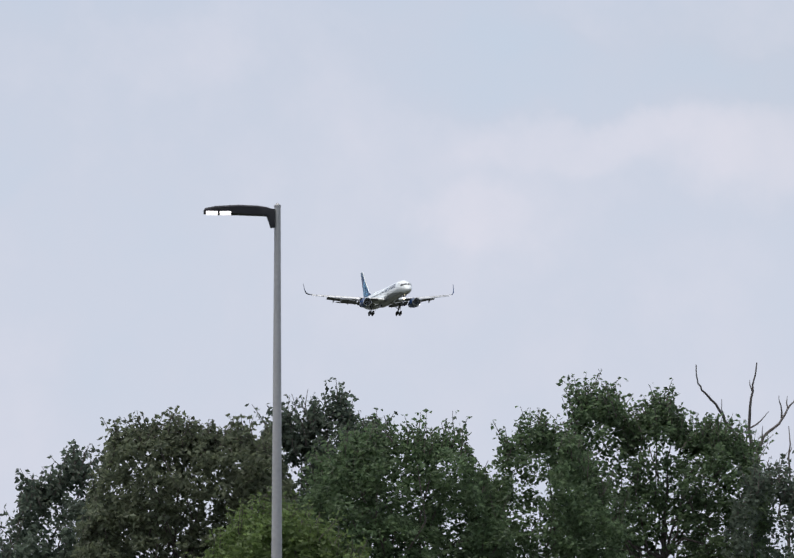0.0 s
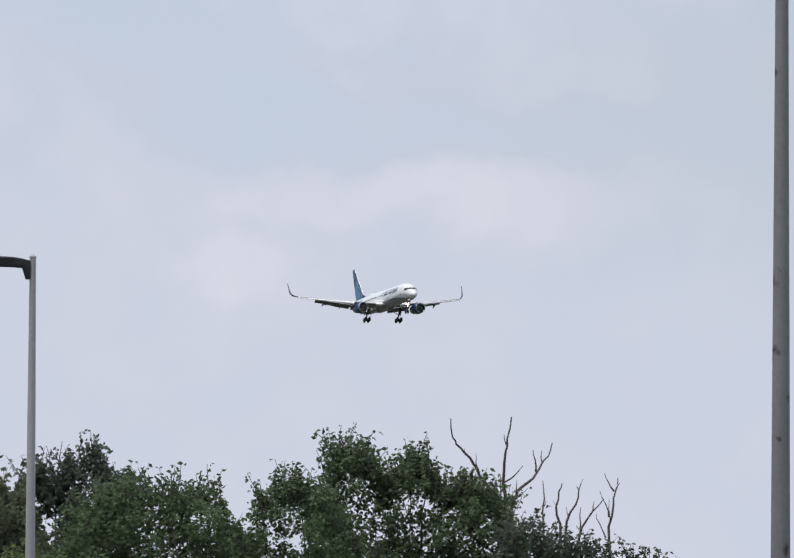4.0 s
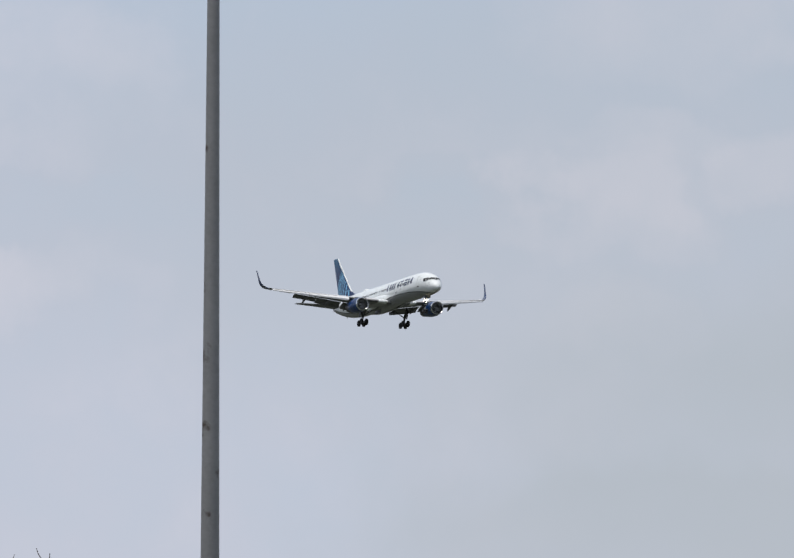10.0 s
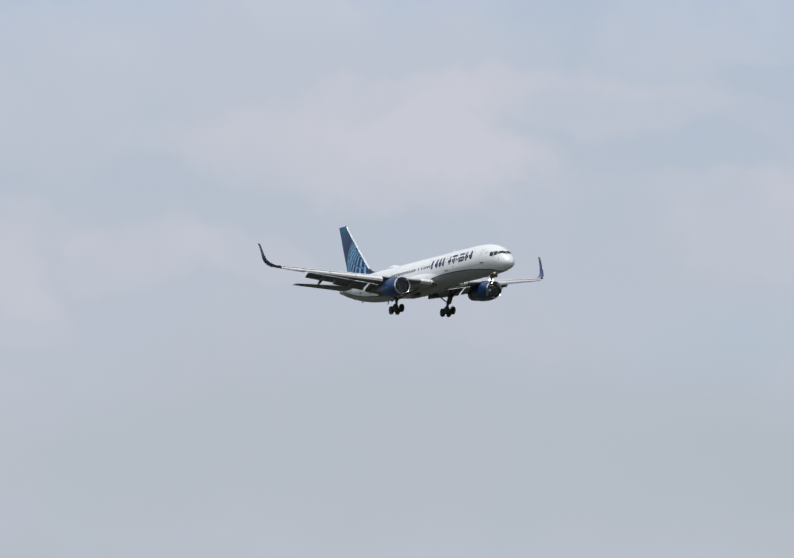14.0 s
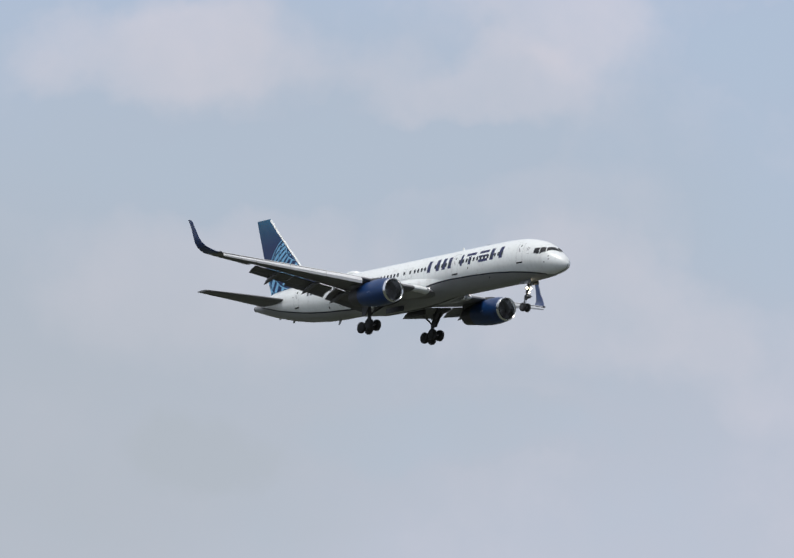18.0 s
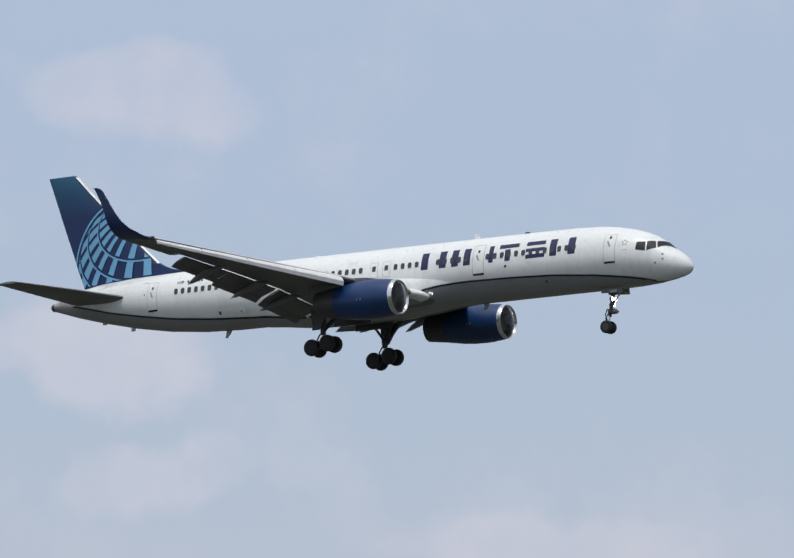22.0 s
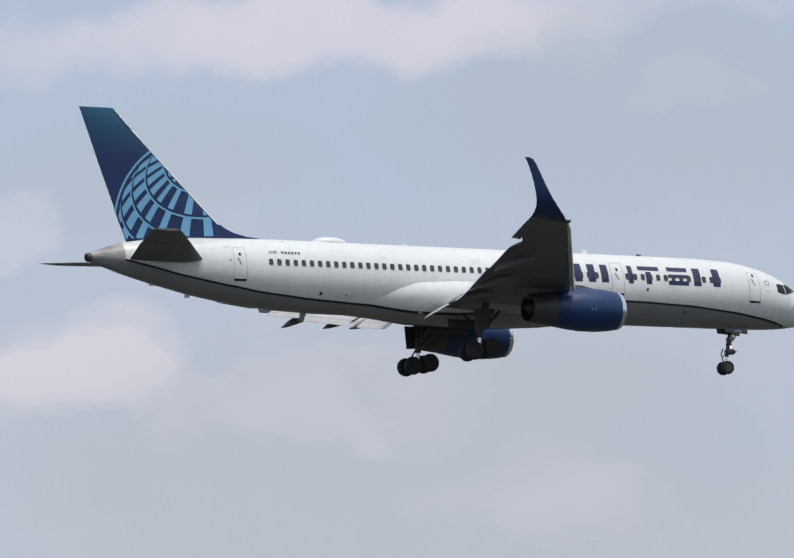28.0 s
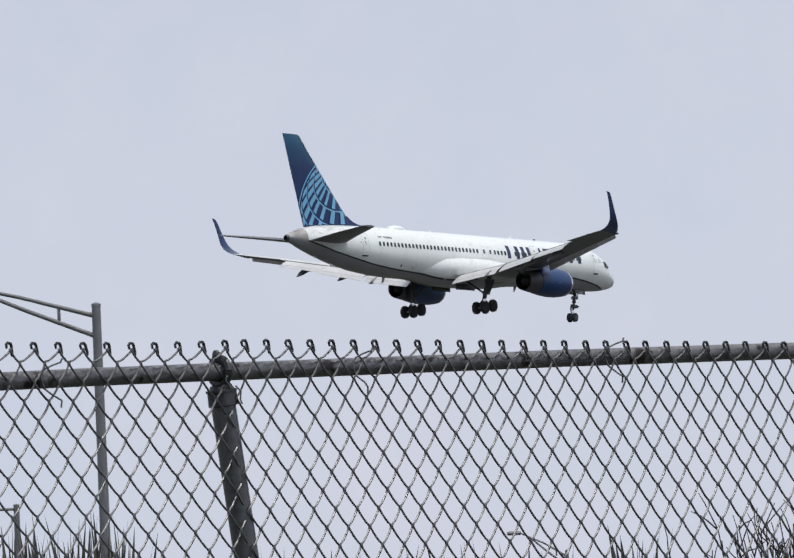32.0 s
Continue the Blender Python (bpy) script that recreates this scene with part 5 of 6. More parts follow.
    dead_tree("bare grey dead tree standing behind leafy crowns", -75.35, b, [
        twig(0.040, (-0.03, 2.4), (-0.1, 3.06), (-0.126, 3.29), (-0.155, 3.47), (-0.126, 3.64), (-0.1, 3.74), (-0.02, 3.92)), twig(0.014, (-0.11, 3.70), (-0.155, 3.79)),
        twig(0.020, (-0.2, 2.9), (-0.21, 3.26), (-0.23, 3.47)),
        twig(0.036, (-0.08, 2.9), (-0.18, 3.24), (-0.41, 3.34), (-0.61, 3.44), (-0.73, 3.54), (-0.885, 3.62), (-1.05, 3.69), (-1.115, 3.74), (-1.15, 3.89)),
        twig(0.013, (-0.61, 3.44), (-0.68, 3.55), (-0.68, 3.63)), twig(0.012, (-0.885, 3.62), (-0.9, 3.67)), twig(0.012, (-0.45, 3.33), (-0.4, 3.42)),
        twig(0.034, (-0.05, 2.9), (-0.01, 3.24), (0.1, 3.33), (0.28, 3.40), (0.45, 3.48), (0.56, 3.57), (0.68, 3.63), (0.75, 3.74)),
        twig(0.018, (0.44, 3.48), (0.43, 3.58), (0.39, 3.66)), twig(0.015, (0.56, 3.55), (0.55, 3.66)),
        twig(0.018, (-0.14, 3.40), (0.05, 3.455), (0.2, 3.53)), twig(0.014, (0.08, 3.30), (0.09, 3.41)),
    ], 3)
    dead_tree("bare dead sapling with forked twigs", -74.93, b, [
        twig(0.028, (0.0, 2.4), (-0.06, 3.06), (-0.14, 3.2), (-0.09, 3.32), (-0.03, 3.39)), twig(0.026, (0.02, 2.7), (0.06, 3.08), (0.23, 3.22), (0.28, 3.32), (0.24, 3.36)), twig(0.013, (0.27, 3.30), (0.36, 3.43)),
        twig(0.02, (0.22, 2.7), (0.32, 3.06), (0.32, 3.2)), twig(0.026, (0.1, 2.6), (0.34, 3.03), (0.55, 3.17), (0.75, 3.27)), twig(0.013, (0.55, 3.17), (0.57, 3.25)), twig(0.012, (-0.13, 3.18), (-0.2, 3.26)), twig(0.012, (0.1, 3.1), (0.05, 3.2)), twig(0.012, (-0.2, 2.9), (-0.3, 3.05)),
    ], 4)
    dead_tree("bare dead sapling with a tall crooked twig", -74.55, b, [
        twig(0.028, (0, 2.4), (-0.03, 3.04), (0.06, 3.22), (0.09, 3.32), (0.14, 3.44)), twig(0.018, (0.07, 3.33), (-0.03, 3.4), (-0.11, 3.48)), twig(0.013, (0.09, 3.32), (0.18, 3.40)),
        twig(0.014, (-0.03, 3.12), (-0.08, 3.22), (-0.2, 3.33)), twig(0.014, (-0.08, 2.95), (-0.2, 3.07), (-0.26, 3.15)), twig(0.012, (0.0, 3.1), (-0.02, 3.27)),
    ], 5)
    dead_tree("bare dead twig beside the crowns", -75.1, b, [twig(0.024, (0, 2.4), (0.02, 3.06), (0.03, 3.27), (0.0, 3.42)), twig(0.01, (0.02, 3.2), (0.06, 3.26))], 6)
    # the withered tree's bare shoots
    dead_tree("thin bare shoots rising between two crowns", -79.06, b, [twig(0.016, (0, 2.4), (0, 3.3), (-0.12, 3.5), (-0.2, 3.66)), twig(0.014, (0, 3.35), (0.05, 3.55), (0.1, 3.7)), twig(0.012, (0.0, 3.3), (-0.05, 3.48))], 8)


build_trees()


# ---- lamp posts by the trees ----
def build_area_lamp():
    d = 90.0
    top = polar(-79.27, 5.19, d)
    root = new("street_lamp")
    root.location = (top.x, top.y, 0)
    root.rotation_euler = (0, 0, radians(79.27))
    tagged(root, "pale tapered steel lamp post with a flat black lit head", "street lamp")
    H = top.z
    part("pole", tube([(0.05, 0, 0), (0.015, 0, H * 0.5), (0, 0, H)], [0.105, 0.07, 0.04], 20), PALEPOLE, root)
    part("cap", turned([(H, 0.045), (H + 0.02, 0.045), (H + 0.035, 0.02), (H + 0.05, 0.012)], axis="z", sides=16, caps=True), PALEPOLE, root)
    part("base_plate", box(-0.2, 0.3, -0.25, 0.25, 0, 0.03, 0.006), PALEPOLE, root)
    rings = []
    for x, z0, z1, w in ((-0.035, -0.27, -0.03, 0.05), (-0.09, -0.27, -0.025, 0.07), (-0.14, -0.12, -0.01, 0.1), (-0.25, -0.11, 0.005, 0.14), (-0.5, -0.1, 0.012, 0.17), (-0.8, -0.097, -0.005, 0.17), (-0.92, -0.095, -0.03, 0.15), (-0.95, -0.09, -0.055, 0.13)):
        rings.append([(x, -w, z0 + H), (x, w, z0 + H), (x, w, z1 - 0.02 + H), (x, w * 0.8, z1 + H), (x, -w * 0.8, z1 + H), (x, -w, z1 - 0.02 + H)])
    head = part("lamp_head", loft(rings), HOUSING, root, "flat black lamp housing")
    for x0, x1 in ((-0.92, -0.765), (-0.745, -0.59)):
        part("led_panel", box(x0, x1, -0.176, 0.15, H - 0.1, H - 0.073, 0.011), LED, head, "lit white led panel")


def build_tall_pole():
    p = polar(-73.18, 0, 48.0)
    root = new("utility_pole")
    root.location = (p.x, p.y, 0)
    tagged(root, "tall tapered grey pole with rust spots", "pole")
    part("pole", tube([(0, 0, 0), (0, 0, 5.0), (0, 0, 10.2)], [0.09, 0.0614, 0.0318], 16), POLE, root)
    part("base_plate", box(-0.2, 0.2, -0.2, 0.2, 0, 0.03, 0.006), POLE, root)
    part("cap", turned([(10.2, 0.035), (10.24, 0.035), (10.27, 0.01)], axis="z", sides=12, caps=True), POLE, root)


build_area_lamp()
build_tall_pole()


# ---- chain-link fence ----
F_AZ, F_D = 8.0, 13.4            # the nearest point of the fence line, from where the camera is held while it passes
F_EYE = Vector((ARM * math.sin(radians(46)), ARM * math.cos(radians(46)), 0))
POST_U = (6.22, 9.275, 12.326)


def fence_point(u, z, out=0.0):
    a = radians(F_AZ)
    return F_EYE + Vector((math.sin(a) * (F_D - out) + math.cos(a) * u, math.cos(a) * (F_D - out) - math.sin(a) * u, z))


def rail_height(u):
    """The bent top rail."""
    return along_table([(0, 2.69), (5.8, 2.596), (6.7, 2.573), (7.6, 2.54), (8.2, 2.516), (8.8, 2.483), (9.4, 2.455), (10, 2.42), (10.6, 2.384), (10.8, 2.374), (10.9, 2.369), (10.96, 2.371), (11.5, 2.396), (12.1, 2.416), (13, 2.441), (13.6, 2.459), (14.5, 2.481), (20, 2.56)], u)


def mesh_height(u):
    """The upper edge of the mesh, which sags less than the rail."""
    return along_table([(0, 2.76), (5.8, 2.647), (6.4, 2.629), (7, 2.592), (7.5, 2.573), (7.9, 2.560), (8.5, 2.532), (9.1, 2.517), (9.7, 2.506), (10.3, 2.499), (10.6, 2.492), (11.2, 2.495), (12.1, 2.496), (12.4, 2.505), (13.3, 2.506), (20, 2.50)], u)


def knuckle_place(i):
    """Where the i-th peak of the mesh stands along the fence: the mesh is stretched unevenly from panel to panel."""
    return along_table([(-40, 2.9), (0, 6.047), (11, 6.893), (22, 7.706), (34, 8.546), (44, 9.248), (45, 9.328), (46, 9.391), (55, 9.97), (64, 10.56), (66, 10.676), (67, 10.751), (76, 11.448), (87, 12.349), (88, 12.417), (96, 13.044), (114, 14.476), (160, 18.1)], i)


def build_fence():
    root = new("chain_link_fence")
    tagged(root, "galvanised chain-link fence with a bent dark top rail", "fence")
    along = fence_point(1, 0) - fence_point(0, 0)
    out = fence_point(0, 0, 1) - fence_point(0, 0, 0)
    # top rail in lengths; at the bend it has come apart over a thinner sleeve
    for u0, u1 in ((2.0, 6.24), (6.24, 9.28), (9.28, 10.815), (10.955, 12.33), (12.33, 17.0), (17, 20)):
        n = max(2, int((u1 - u0) / 0.4))
        pts = [fence_point(u0 + (u1 - u0) * i / n, rail_height(u0 + (u1 - u0) * i / n)) for i in range(n + 1)]
        part("top_rail", tube(pts, 0.0235, 16), RAIL, root, "weathered steel top rail")
    part("rail_sleeve", tube([fence_point(10.79, 2.373), fence_point(10.815, 2.371), fence_point(10.888, 2.367), fence_point(10.893, 2.367)], [0.026, 0.0262, 0.0225, 0.019], 16), POSTSTEEL, root, "paler sleeve at the bend of the rail")
    part("sleeve_tongue", tube([fence_point(10.88, 2.361), fence_point(10.92, 2.359), fence_point(10.985, 2.362)], [0.0145, 0.014, 0.0135], 12), RAIL, root, "narrow dark tongue in the open joint of the rail")
    # flakes of rust that hang below the rail
    rng = random.Random(9)
    flake = None
    for k in range(34):
        u = rng.choice((rng.uniform(9.82, 10.02), rng.uniform(10.1, 10.36), rng.uniform(8.9, 9.2)))
        m = Matrix.Translation(fence_point(u, rail_height(u) - 0.0225, 0.006)) @ Matrix.Rotation(rng.uniform(0, 3), 4, "Z") @ Matrix.Diagonal((rng.uniform(0.6, 1.8), 1, rng.uniform(0.5, 1.2), 1))
        if flake is None:
            bm = loft([[(x * k2, y * k2, z) for x, y in ((0.009, 0), (0.004, 0.006), (-0.006, 0.005), (-0.009, -0.001), (-0.003, -0.006), (0.005, -0.005))] for z, k2 in ((0.004, 1.0), (-0.001, 0.9), (-0.005, 0.4))])
            flake = part("rust_flake", bm, KNOT, root, "dark flake of rust below the rail")
            flake.matrix_basis = m
        else:
            again(flake, "rust_flake", m, root)
    # posts, leaning along the line: shaft, loop cap with its skirt, ring round the rail, bolt
    for u, lean in ((POST_U[0] - 3.05, 0.02), (POST_U[0], 0.05), (POST_U[1], 0.13), (POST_U[2], 0.15), (POST_U[2] + 3.05, 0.05)):
        z = rail_height(u) - 0.034
        foot = fence_point(u + lean * z, 0)
        post = part("post", tube([foot, fence_point(u + lean * 0.045, z - 0.045)], 0.0325, 20), POSTSTEEL, root, "round dark steel fence post")
        part("post_cap", tube([fence_point(u + lean * 0.062, z - 0.056), fence_point(u + lean * 0.06, z - 0.054), fence_point(u + lean * 0.03, z - 0.02), fence_point(u + lean * 0.02, z - 0.012), fence_point(u, z)], [0.034, 0.0395, 0.0385, 0.033, 0.027], 20), CAPSTEEL, post, "dark post cap")
        part("cap_rim", tube([fence_point(u + lean * 0.022, z - 0.019), fence_point(u + lean * 0.018, z - 0.013)], 0.041, 20), CAPSTEEL, post)
        if u < 7:
            continue
        ring = [fence_point(u, rail_height(u) + 0.034 * math.sin(q), 0.034 * math.cos(q)) for q in (2 * math.pi * k / 18 for k in range(19))]
        part("rail_loop", tube(ring, 0.011, 8), CAPSTEEL, post)
        part("eye_bolt", tube([fence_point(u - 0.004, rail_height(u) + 0.026), fence_point(u - 0.008, rail_height(u) + 0.038), fence_point(u - 0.010, rail_height(u) + 0.05), fence_point(u - 0.011, rail_height(u) + 0.056)], [0.012, 0.013, 0.010, 0.005], 10), CAPSTEEL, post)
        part("cap_wire", tube([fence_point(u + 0.02, z - 0.004, 0.036), fence_point(u + 0.032, z - 0.02, 0.044), fence_point(u + 0.026, z - 0.04, 0.046), fence_point(u + 0.034, z - 0.052, 0.044)], 0.0024, 5), RAIL, post)
    # wires: every second one is the mirror of its neighbour; the legs that fall one way lean towards the road, the others away
    P, V, TOP = 0.0718, 0.0976, 2.5
    lean = 0.086
    n = int(TOP / (V / 2))
    kinds = []
    for flip in (0, 1):
        pts, rad = [], []
        for i in range(n + 1):
            z = TOP - i * V / 2 - (0.0015 if i else 0.016)
            right = (i + flip) % 2 == 0
            sx = 1 if right else -1
            e = -0.009 if right else 0.009
            # hooked corner, then a bowed slope to the next
            for f, k in ((-0.1, 0.92), (-0.03, 1.0), (0.07, 1.0), (0.17, 0.89), (0.37, 0.5), (0.58, 0.03), (0.8, -0.54)):
                zz = z - f * (V / 2 if i else V / 2 - 0.0145)
                xx = sx * P * 0.335 * k + lean * (TOP - zz) - 0.012 * min(1, i + max(0, f))
                pts.append(along * xx + out * (e * max(-1, min(1, k * 1.1))) + Vector((0, 0, zz)))
                rad.append(0.00285)
        kinds.append(part("wire", tube(pts, rad, 6), WIRE, root))
    rng = random.Random(5)
    knuckle = None
    for i in range(-24, 272):
        k = i % 2
        peak = i / 2
        pitch = knuckle_place(peak + 0.5) - knuckle_place(peak - 0.5)
        u = knuckle_place(peak) * (1 - 0.03 / F_D)
        drop = mesh_height(u) - TOP - 0.004
        m = Matrix.Translation(fence_point(u - pitch * 0.25, drop, 0.03)) @ Matrix.Rotation(rng.uniform(-0.0004, 0.0004), 4, "Y") @ Matrix.Scale(pitch / P, 4, along)
        if i < -22:
            kinds[k].matrix_basis = m
        else:
            again(kinds[k], "wire", m, root)
        # bent wire end over each peak
        if k == 0:
            c = fence_point(u, TOP + drop, 0.03) + along * rng.uniform(-0.002, 0.002)
            m = Matrix.Translation(c) @ Matrix.Rotation(rng.uniform(-0.14, 0.14), 4, out)
            if knuckle is None:
                pts = [along * x + Vector((0, 0, z)) + out * y for x, z, y in ((-0.0105, -0.014, 0.004), (-0.0125, -0.003, 0.003), (-0.006, 0.0012, 0.001), (0.0065, 0.0008, -0.002), (0.0105, -0.005, -0.003), (0.0135, -0.024, -0.002), (0.011, -0.029, 0.0), (0.006, -0.026, 0.002))]
                knuckle = part("knuckle", tube(pts, [0.003, 0.0036, 0.004, 0.004, 0.004, 0.0038, 0.0034, 0.0028], 7), KNOT, root, "dark bent wire end")
                knuckle.matrix_basis = m
            else:
                again(knuckle, "knuckle", m, root)
    # loose tie wires round the rail
    for u, s in ((7.79, 0.6), (8.90, 1.0), (9.86, -0.8), (10.665, 1.0), (11.71, 1.0), (12.80, 0.5), (13.75, 0.9)):
        z = rail_height(u)
        pts = [fence_point(u + 0.036, z + 0.050, 0.045), fence_point(u + 0.030, z + 0.040, 0.045), fence_point(u + 0.005, z + 0.033, 0.042), fence_point(u - 0.018, z + 0.022, 0.034), fence_point(u - 0.026, z, 0.030), fence_point(u - 0.016, z - 0.026, 0.032), fence_point(u + 0.012, z - 0.044, 0.036), fence_point(u + 0.026 * s, z - 0.052, 0.04), fence_point(u + 0.034 * s, z - 0.056, 0.04), fence_point(u + 0.031 * s, z - 0.074, 0.04)]
        part("tie_wire", tube(pts, 0.0026, 5), RAIL, root, "loose rusty tie wire")


build_fence()


# ---- far lamps, tower and brush beyond the fence ----
def truss_lamp(label, az, dist, el_top, reach, drop, turn, pole_r, scale=1.0, single=False, straight=False):
    """A road lamp: post, two-tube bracket arm with a brace, flat head. reach: arm length along the turn."""
    base = polar(az, 0, dist)
    H = polar(az, el_top, dist).z
    root = new("road_lamp")
    root.location = (base.x, base.y, 0)
    root.rotation_euler = (0, 0, radians(turn - az))
    tagged(root, label, "street lamp", group="road lamps beyond the fence")
    part("pole", tube([(0, 0, 0), (0, 0, H)], [pole_r * 1.35, pole_r], 16), GALV, root)
    part("cap", turned([(H, pole_r * 1.08), (H + 0.05, pole_r * 1.05), (H + 0.08, 0.02)], axis="z", sides=16, caps=True), GALV, root)
    s = scale
    if straight:
        part("arm", tube([(0, 0, H - 0.1), (-reach * 0.4, 0, H - 0.1)], 0.04 * s, 8), GALV, root)
        hx, hz = -reach * 0.4, H - 0.08
    else:
        k = reach
        part("upper_arm", tube([(0, 0, H - 0.18 * s), (-0.4 * k, 0, H - 0.18 * s + 0.36 * drop), (-0.76 * k, 0, H + 0.47 * drop), (-0.88 * k, 0, H + 0.55 * drop)], [0.046 * s, 0.038 * s, 0.032 * s, 0.03 * s], 10), GALV, root)
        rise = 0.56 * s + 0.48 * drop
        part("lower_arm", tube([(0, 0, H - 0.56 * s), (-0.36 * k, 0, H - 0.56 * s + 0.47 * rise), (-0.62 * k, 0, H - 0.56 * s + 0.83 * rise), (-0.76 * k, 0, H - 0.56 * s + rise)], [0.046 * s, 0.042 * s, 0.036 * s, 0.03 * s], 10), GALV, root)
        part("brace", tube([(-0.2 * k, 0, H - 0.18 * s + 0.17 * drop), (-0.2 * k, 0, H - 0.57 * s + 0.3 * drop)], 0.03 * s, 8), GALV, root)
        hx, hz = -0.86 * k, H + 0.53 * drop
    L = 0.55 * s
    rings = [[(hx - u * L, w * math.cos(q) * 0.17 * s, hz + 0.02 * s + w * math.sin(q) * 0.08 * s) for q in (2 * math.pi * j / 12 for j in range(12))] for u, w in ((-0.02, 0.55), (0.03, 0.9), (0.3, 1.0), (0.8, 0.98), (0.93, 0.85), (0.95, 0.4))]
    part("lamp_head", loft(rings), GALV, root, "grey metal lamp head")


def build_tower():
    d = 1500.0
    c = polar(42.19, 0, d)
    H = polar(42.19, 2.56, d).z
    root = new("control_tower")
    root.location = (c.x, c.y, 0)
    tagged(root, "pale airport control tower with a glazed cab", "tower")

    def octo(profile, mat, name, label=""):
        part(name, turned(profile, axis="z", sides=12, caps=True), mat, root, label)
    octo([(0, 3.8), (H - 26, 3.6), (H - 18, 4.4)], TOWERWHITE, "shaft", "concrete shaft")
    octo([(H - 18, 5.4), (H - 8.1, 6.0), (H - 7.9, 5.7)], TOWERWHITE, "lower_deck")
    octo([(H - 7.9, 4.1), (H - 5.4, 4.3), (H - 5.2, 4.2)], TOWERWHITE, "collar")
    octo([(H - 5.2, 3.9), (H - 2.2, 4.4)], TOWERGLASS, "cab_glazing", "sloping cab glass paled for haze")
    octo([(H - 2.2, 4.6), (H - 1.7, 4.6), (H - 1.2, 3.4), (H - 0.8, 3.3)], TOWERWHITE, "roof", "flat grey roof")
    for k in range(12):
        q = 2 * math.pi * (k + 0.5) / 12
        part("mullion", tube([(3.9 * math.cos(q), 3.9 * math.sin(q), H - 5.2), (4.42 * math.cos(q), 4.42 * math.sin(q), H - 2.2)], 0.12, 5), TOWERWHITE, root)
    for k in range(24):
        q = 2 * math.pi * k / 24
        part("rail_post", tube([(4.4 * math.cos(q), 4.4 * math.sin(q), H - 1.75), (4.4 * math.cos(q), 4.4 * math.sin(q), H - 0.6)], 0.07, 4), GALV, root)
    part("handrail", tube([(4.4 * math.cos(q), 4.4 * math.sin(q), H - 0.6) for q in (2 * math.pi * k / 24 for k in range(25))], 0.08, 5), GALV, root)
    for x, hh in ((-1.5, 3.2), (0.8, 2.4), (2.0, 1.6)):
        part("mast", tube([(x, 0, H - 1.0), (x, 0, H - 1 + hh)], 0.09, 5), GALV, root)


def reed_clump(label, az0, az1, dist, el0, el1, count, seed):
    """Upright reed leaves whose tips show above the lower edge of the view."""
    rng = random.Random(seed)
    c = polar((az0 + az1) / 2, 0, dist)
    root = new("reeds")
    root.location = (c.x, c.y, 0)
    tagged(root, label, "reeds", kind="stuff")
    verts, faces = [], []
    for _ in range(count):
        p = polar(rng.uniform(az0, az1), 0, dist + rng.uniform(-1.5, 1.5)) - c
        p.z = 0
        h = polar(0, rng.uniform(el0, el1) - abs(rng.gauss(0, 0.1)), dist).z
        lean = Vector((rng.gauss(0, 0.12), rng.gauss(0, 0.12), 0)) * h * 0.5
        w = Vector((rng.gauss(0, 1), rng.gauss(0, 1), 0)).normalized() * rng.uniform(0.035, 0.085)
        k = len(verts)
        verts += [p - w * 0.6, p + w * 0.6, p + lean * 0.3 + Vector((0, 0, h * 0.6)) + w, p + lean * 0.3 + Vector((0, 0, h * 0.6)) - w, p + lean + Vector((0, 0, h))]
        faces += [(k, k + 1, k + 2, k + 3), (k + 3, k + 2, k + 4)]
    me = bpy.data.meshes.new("blades")
    me.from_pydata(verts, [], faces)
    me.materials.append(REED)
    ob = new("blades", me)
    ob.parent = root


def twig_bush(label, az, dist, el, width, seed):
    """A leafless bush: a fan of fine forked twigs."""
    rng = random.Random(seed)
    c = polar(az, 0, dist)
    H = polar(az, el, dist).z
    root = new("bare_bush")
    root.location = (c.x, c.y, 0)
    tagged(root, label, "bush")
    side = Vector((math.cos(radians(az)), -math.sin(radians(az)), 0))
    bm = bmesh.new()
    for i in range(140):
        u = rng.gauss(0, 0.36)
        top = side * (u * width) + Vector((rng.uniform(-0.4, 0.4), rng.uniform(-0.4, 0.4), H * (1 - 0.26 * abs(u) - abs(rng.gauss(0, 0.12)))))
        a = Vector((rng.uniform(-0.2, 0.2), rng.uniform(-0.2, 0.2), 0)) + side * u * 0.75 * width
        pts = limb(bm, rng, a, top, 0.017, 0.006, 0.05, 4, 6)
        for _ in range(4):
            f = rng.choice(pts[3:])
            d = side * rng.uniform(-0.22, 0.22) + Vector((rng.uniform(-0.2, 0.2), rng.uniform(-0.2, 0.2), rng.uniform(0.15, 0.5)))
            limb(bm, rng, f, f + d * 0.7, 0.008, 0.004, 0.12, 4, 3)
    tagged(part("twig_tangle", bm, TWIG, root, "fine bare brown twigs"), kind="stuff")


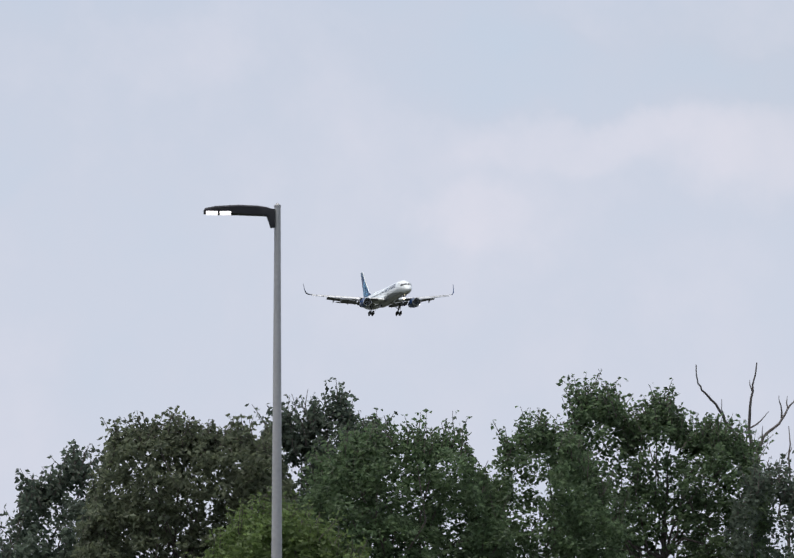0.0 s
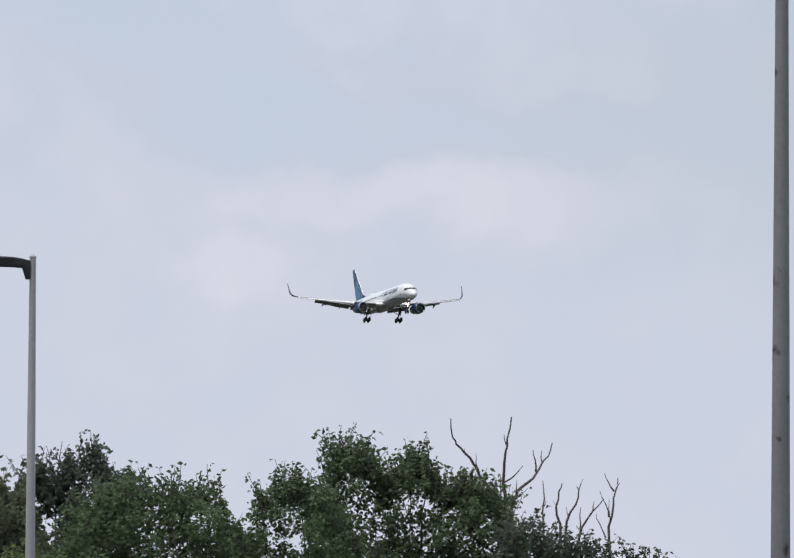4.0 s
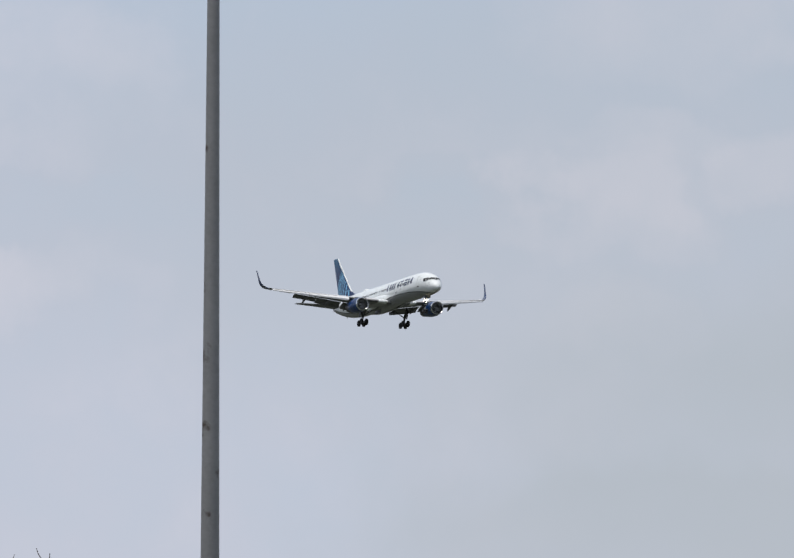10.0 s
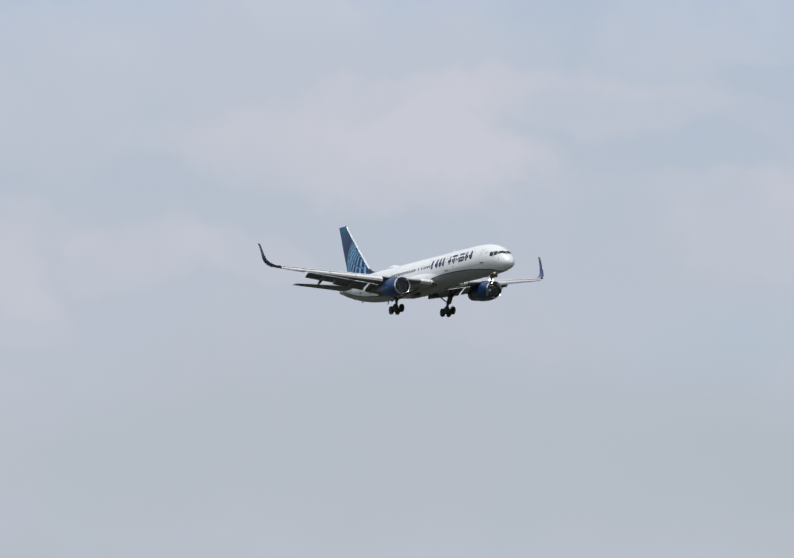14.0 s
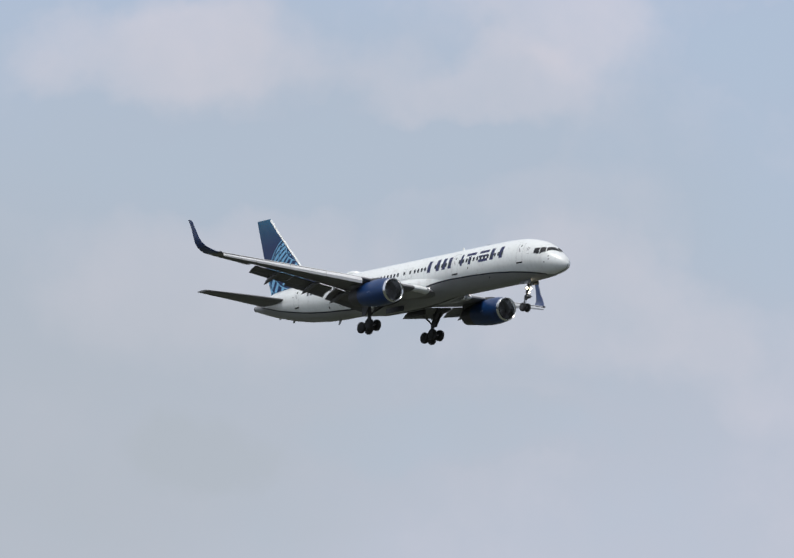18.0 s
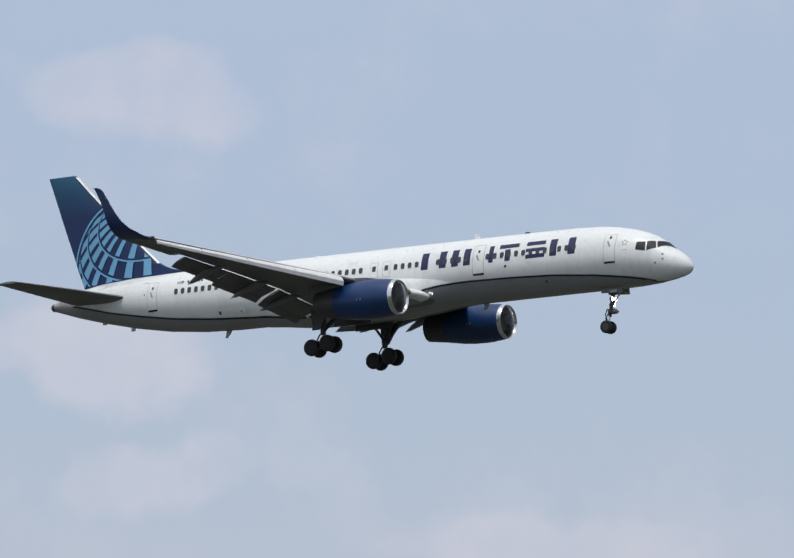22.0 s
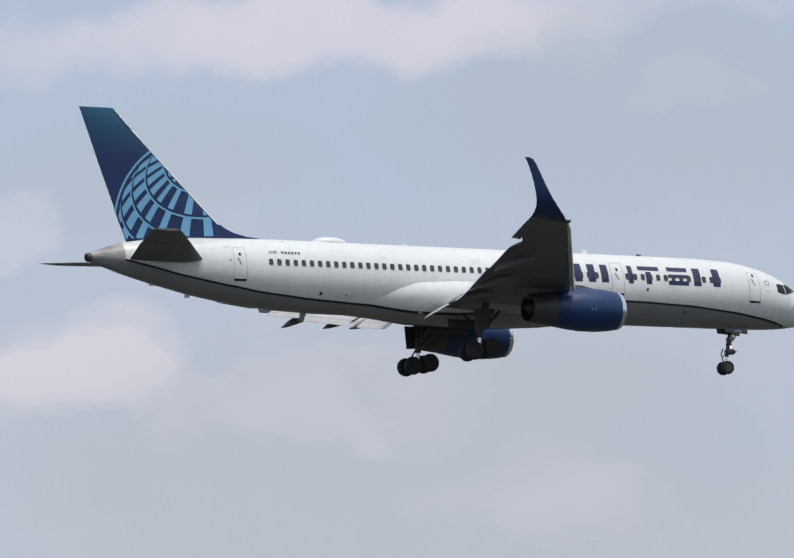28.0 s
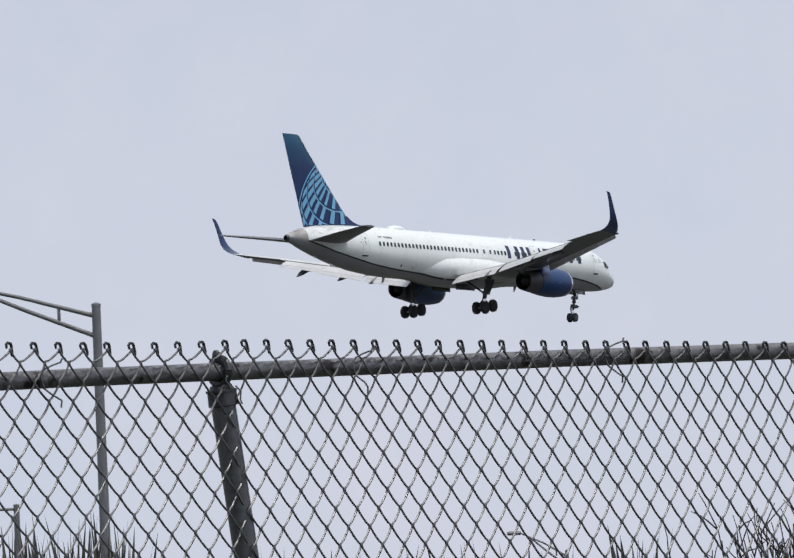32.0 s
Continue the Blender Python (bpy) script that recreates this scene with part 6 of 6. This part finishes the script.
def build_beyond():
    truss_lamp("tall galvanised road lamp with a truss arm", 49.515, 130, 3.158, 3.46, 1.11, 0, 0.083)
    truss_lamp("smaller road lamp with a rising double arm", 47.72, 230, 1.62, -3.1, 2.0, 0, 0.09, 1.2, True)
    truss_lamp("far road lamp with a short arm", 48.80, 240, 1.56, 1.8, 1.0, 0, 0.10, 1.2, True, True)
    truss_lamp("far road lamp with a curved arm", 53.26, 240, 1.0, 1.8, 1.3, 0, 0.06, 0.9, True)
    reed_clump("tall dry reeds beyond the fence", 48.6, 49.75, 70, 0.85, 1.58, 230, 1)
    reed_clump("sparse dry reeds beyond the fence", 49.8, 53.5, 72, 0.6, 1.2, 170, 2)
    reed_clump("feathery reed tuft beyond the fence", 53.74, 53.92, 72, 0.9, 1.25, 26, 3)
    twig_bush("bare leafless bush beyond the fence", 55.22, 60, 1.3, 1.5, 7)
    twig_bush("bare leafless bush beside another", 56.6, 62, 1.34, 1.7, 8)


build_tower()
build_beyond()


# ---- what moves ----
def motions():
    walk(airliner, [(t, pose(x, y, z, roll, -pitch, yaw)) for t, x, y, z, yaw, pitch, roll in (
        (0, -1742.68, 364.30, 143.28, 3.30, 3.02, 1.27), (1, -1675.39, 364.07, 140.96, 3.24, 2.26, 1.49),
        (2, -1607.98, 363.78, 138.37, 3.15, 1.68, 2.19), (3, -1540.31, 363.32, 135.70, 3.04, 1.49, 1.46),
        (4, -1472.45, 362.88, 133.11, 2.92, 1.34, 0.98), (5, -1404.50, 362.40, 130.08, 2.80, 1.29, 0.84),
        (6, -1336.41, 361.76, 127.14, 2.61, 1.15, 0.67), (7, -1268.14, 361.18, 124.33, 2.52, 1.10, 0.62),
        (8, -1199.75, 360.39, 121.22, 2.72, 1.36, 0.13), (9, -1131.22, 359.75, 117.29, 2.95, 1.62, -0.89),
        (10, -1062.64, 359.07, 112.94, 2.99, 1.84, -0.74), (11, -993.72, 358.47, 110.08, 3.22, 2.21, -1.60),
        (12, -924.47, 358.31, 107.36, 3.41, 2.18, -1.40), (13, -854.98, 358.47, 104.82, 3.35, 1.82, -0.39),
        (14, -785.32, 358.57, 102.12, 3.31, 1.40, 1.23), (15, -715.68, 358.39, 98.85, 3.29, 1.00, 1.39),
        (16, -646.27, 358.34, 95.52, 3.31, 1.28, -0.47), (17, -576.71, 358.32, 92.17, 3.35, 1.55, -1.96),
        (18, -506.98, 358.33, 88.79, 3.38, 1.61, -2.52), (19, -436.66, 357.89, 85.20, 3.27, 1.18, -1.04),
        (20, -366.18, 357.49, 81.56, 2.95, 0.70, 0.19), (21, -296.01, 357.65, 78.02, 2.96, 0.52, 0.56),
        (22, -225.67, 357.83, 74.43, 2.94, 0.35, 1.16), (22.5, -190.25, 357.61, 72.57, 2.73, 0.30, 1.69),
        (23, -154.79, 357.39, 70.70, 2.51, 0.24, 2.57), (23.5, -119.38, 357.40, 68.84, 2.51, 0.18, 3.46),
        (24, -83.94, 357.41, 66.99, 2.52, 0.15, 3.38), (24.5, -48.45, 357.43, 65.11, 2.53, 0.10, 1.95),
        (25, -12.92, 357.46, 63.23, 2.52, 0.06, 0.75), (25.5, 22.67, 357.54, 61.34, 2.55, 0.03, -0.07),
        (26, 58.29, 357.61, 59.44, 2.59, -0.01, -0.13), (27, 129.66, 357.79, 55.60, 2.65, -0.07, -0.16),
        (28, 201.19, 357.98, 51.70, 2.71, -0.15, -0.13), (29, 272.90, 357.83, 48.34, 2.72, 0.37, 1.62),
        (29.5, 309.08, 358.25, 45.87, 2.64, 0.38, 1.5), (30, 345.26, 358.68, 43.75, 2.53, 0.34, 1.32), (31, 416.58, 358.18, 39.97, 2.47, -0.41, 2.19),
        (32, 488.64, 358.71, 36.02, 2.67, -1.06, 1.01),
    )])


motions()
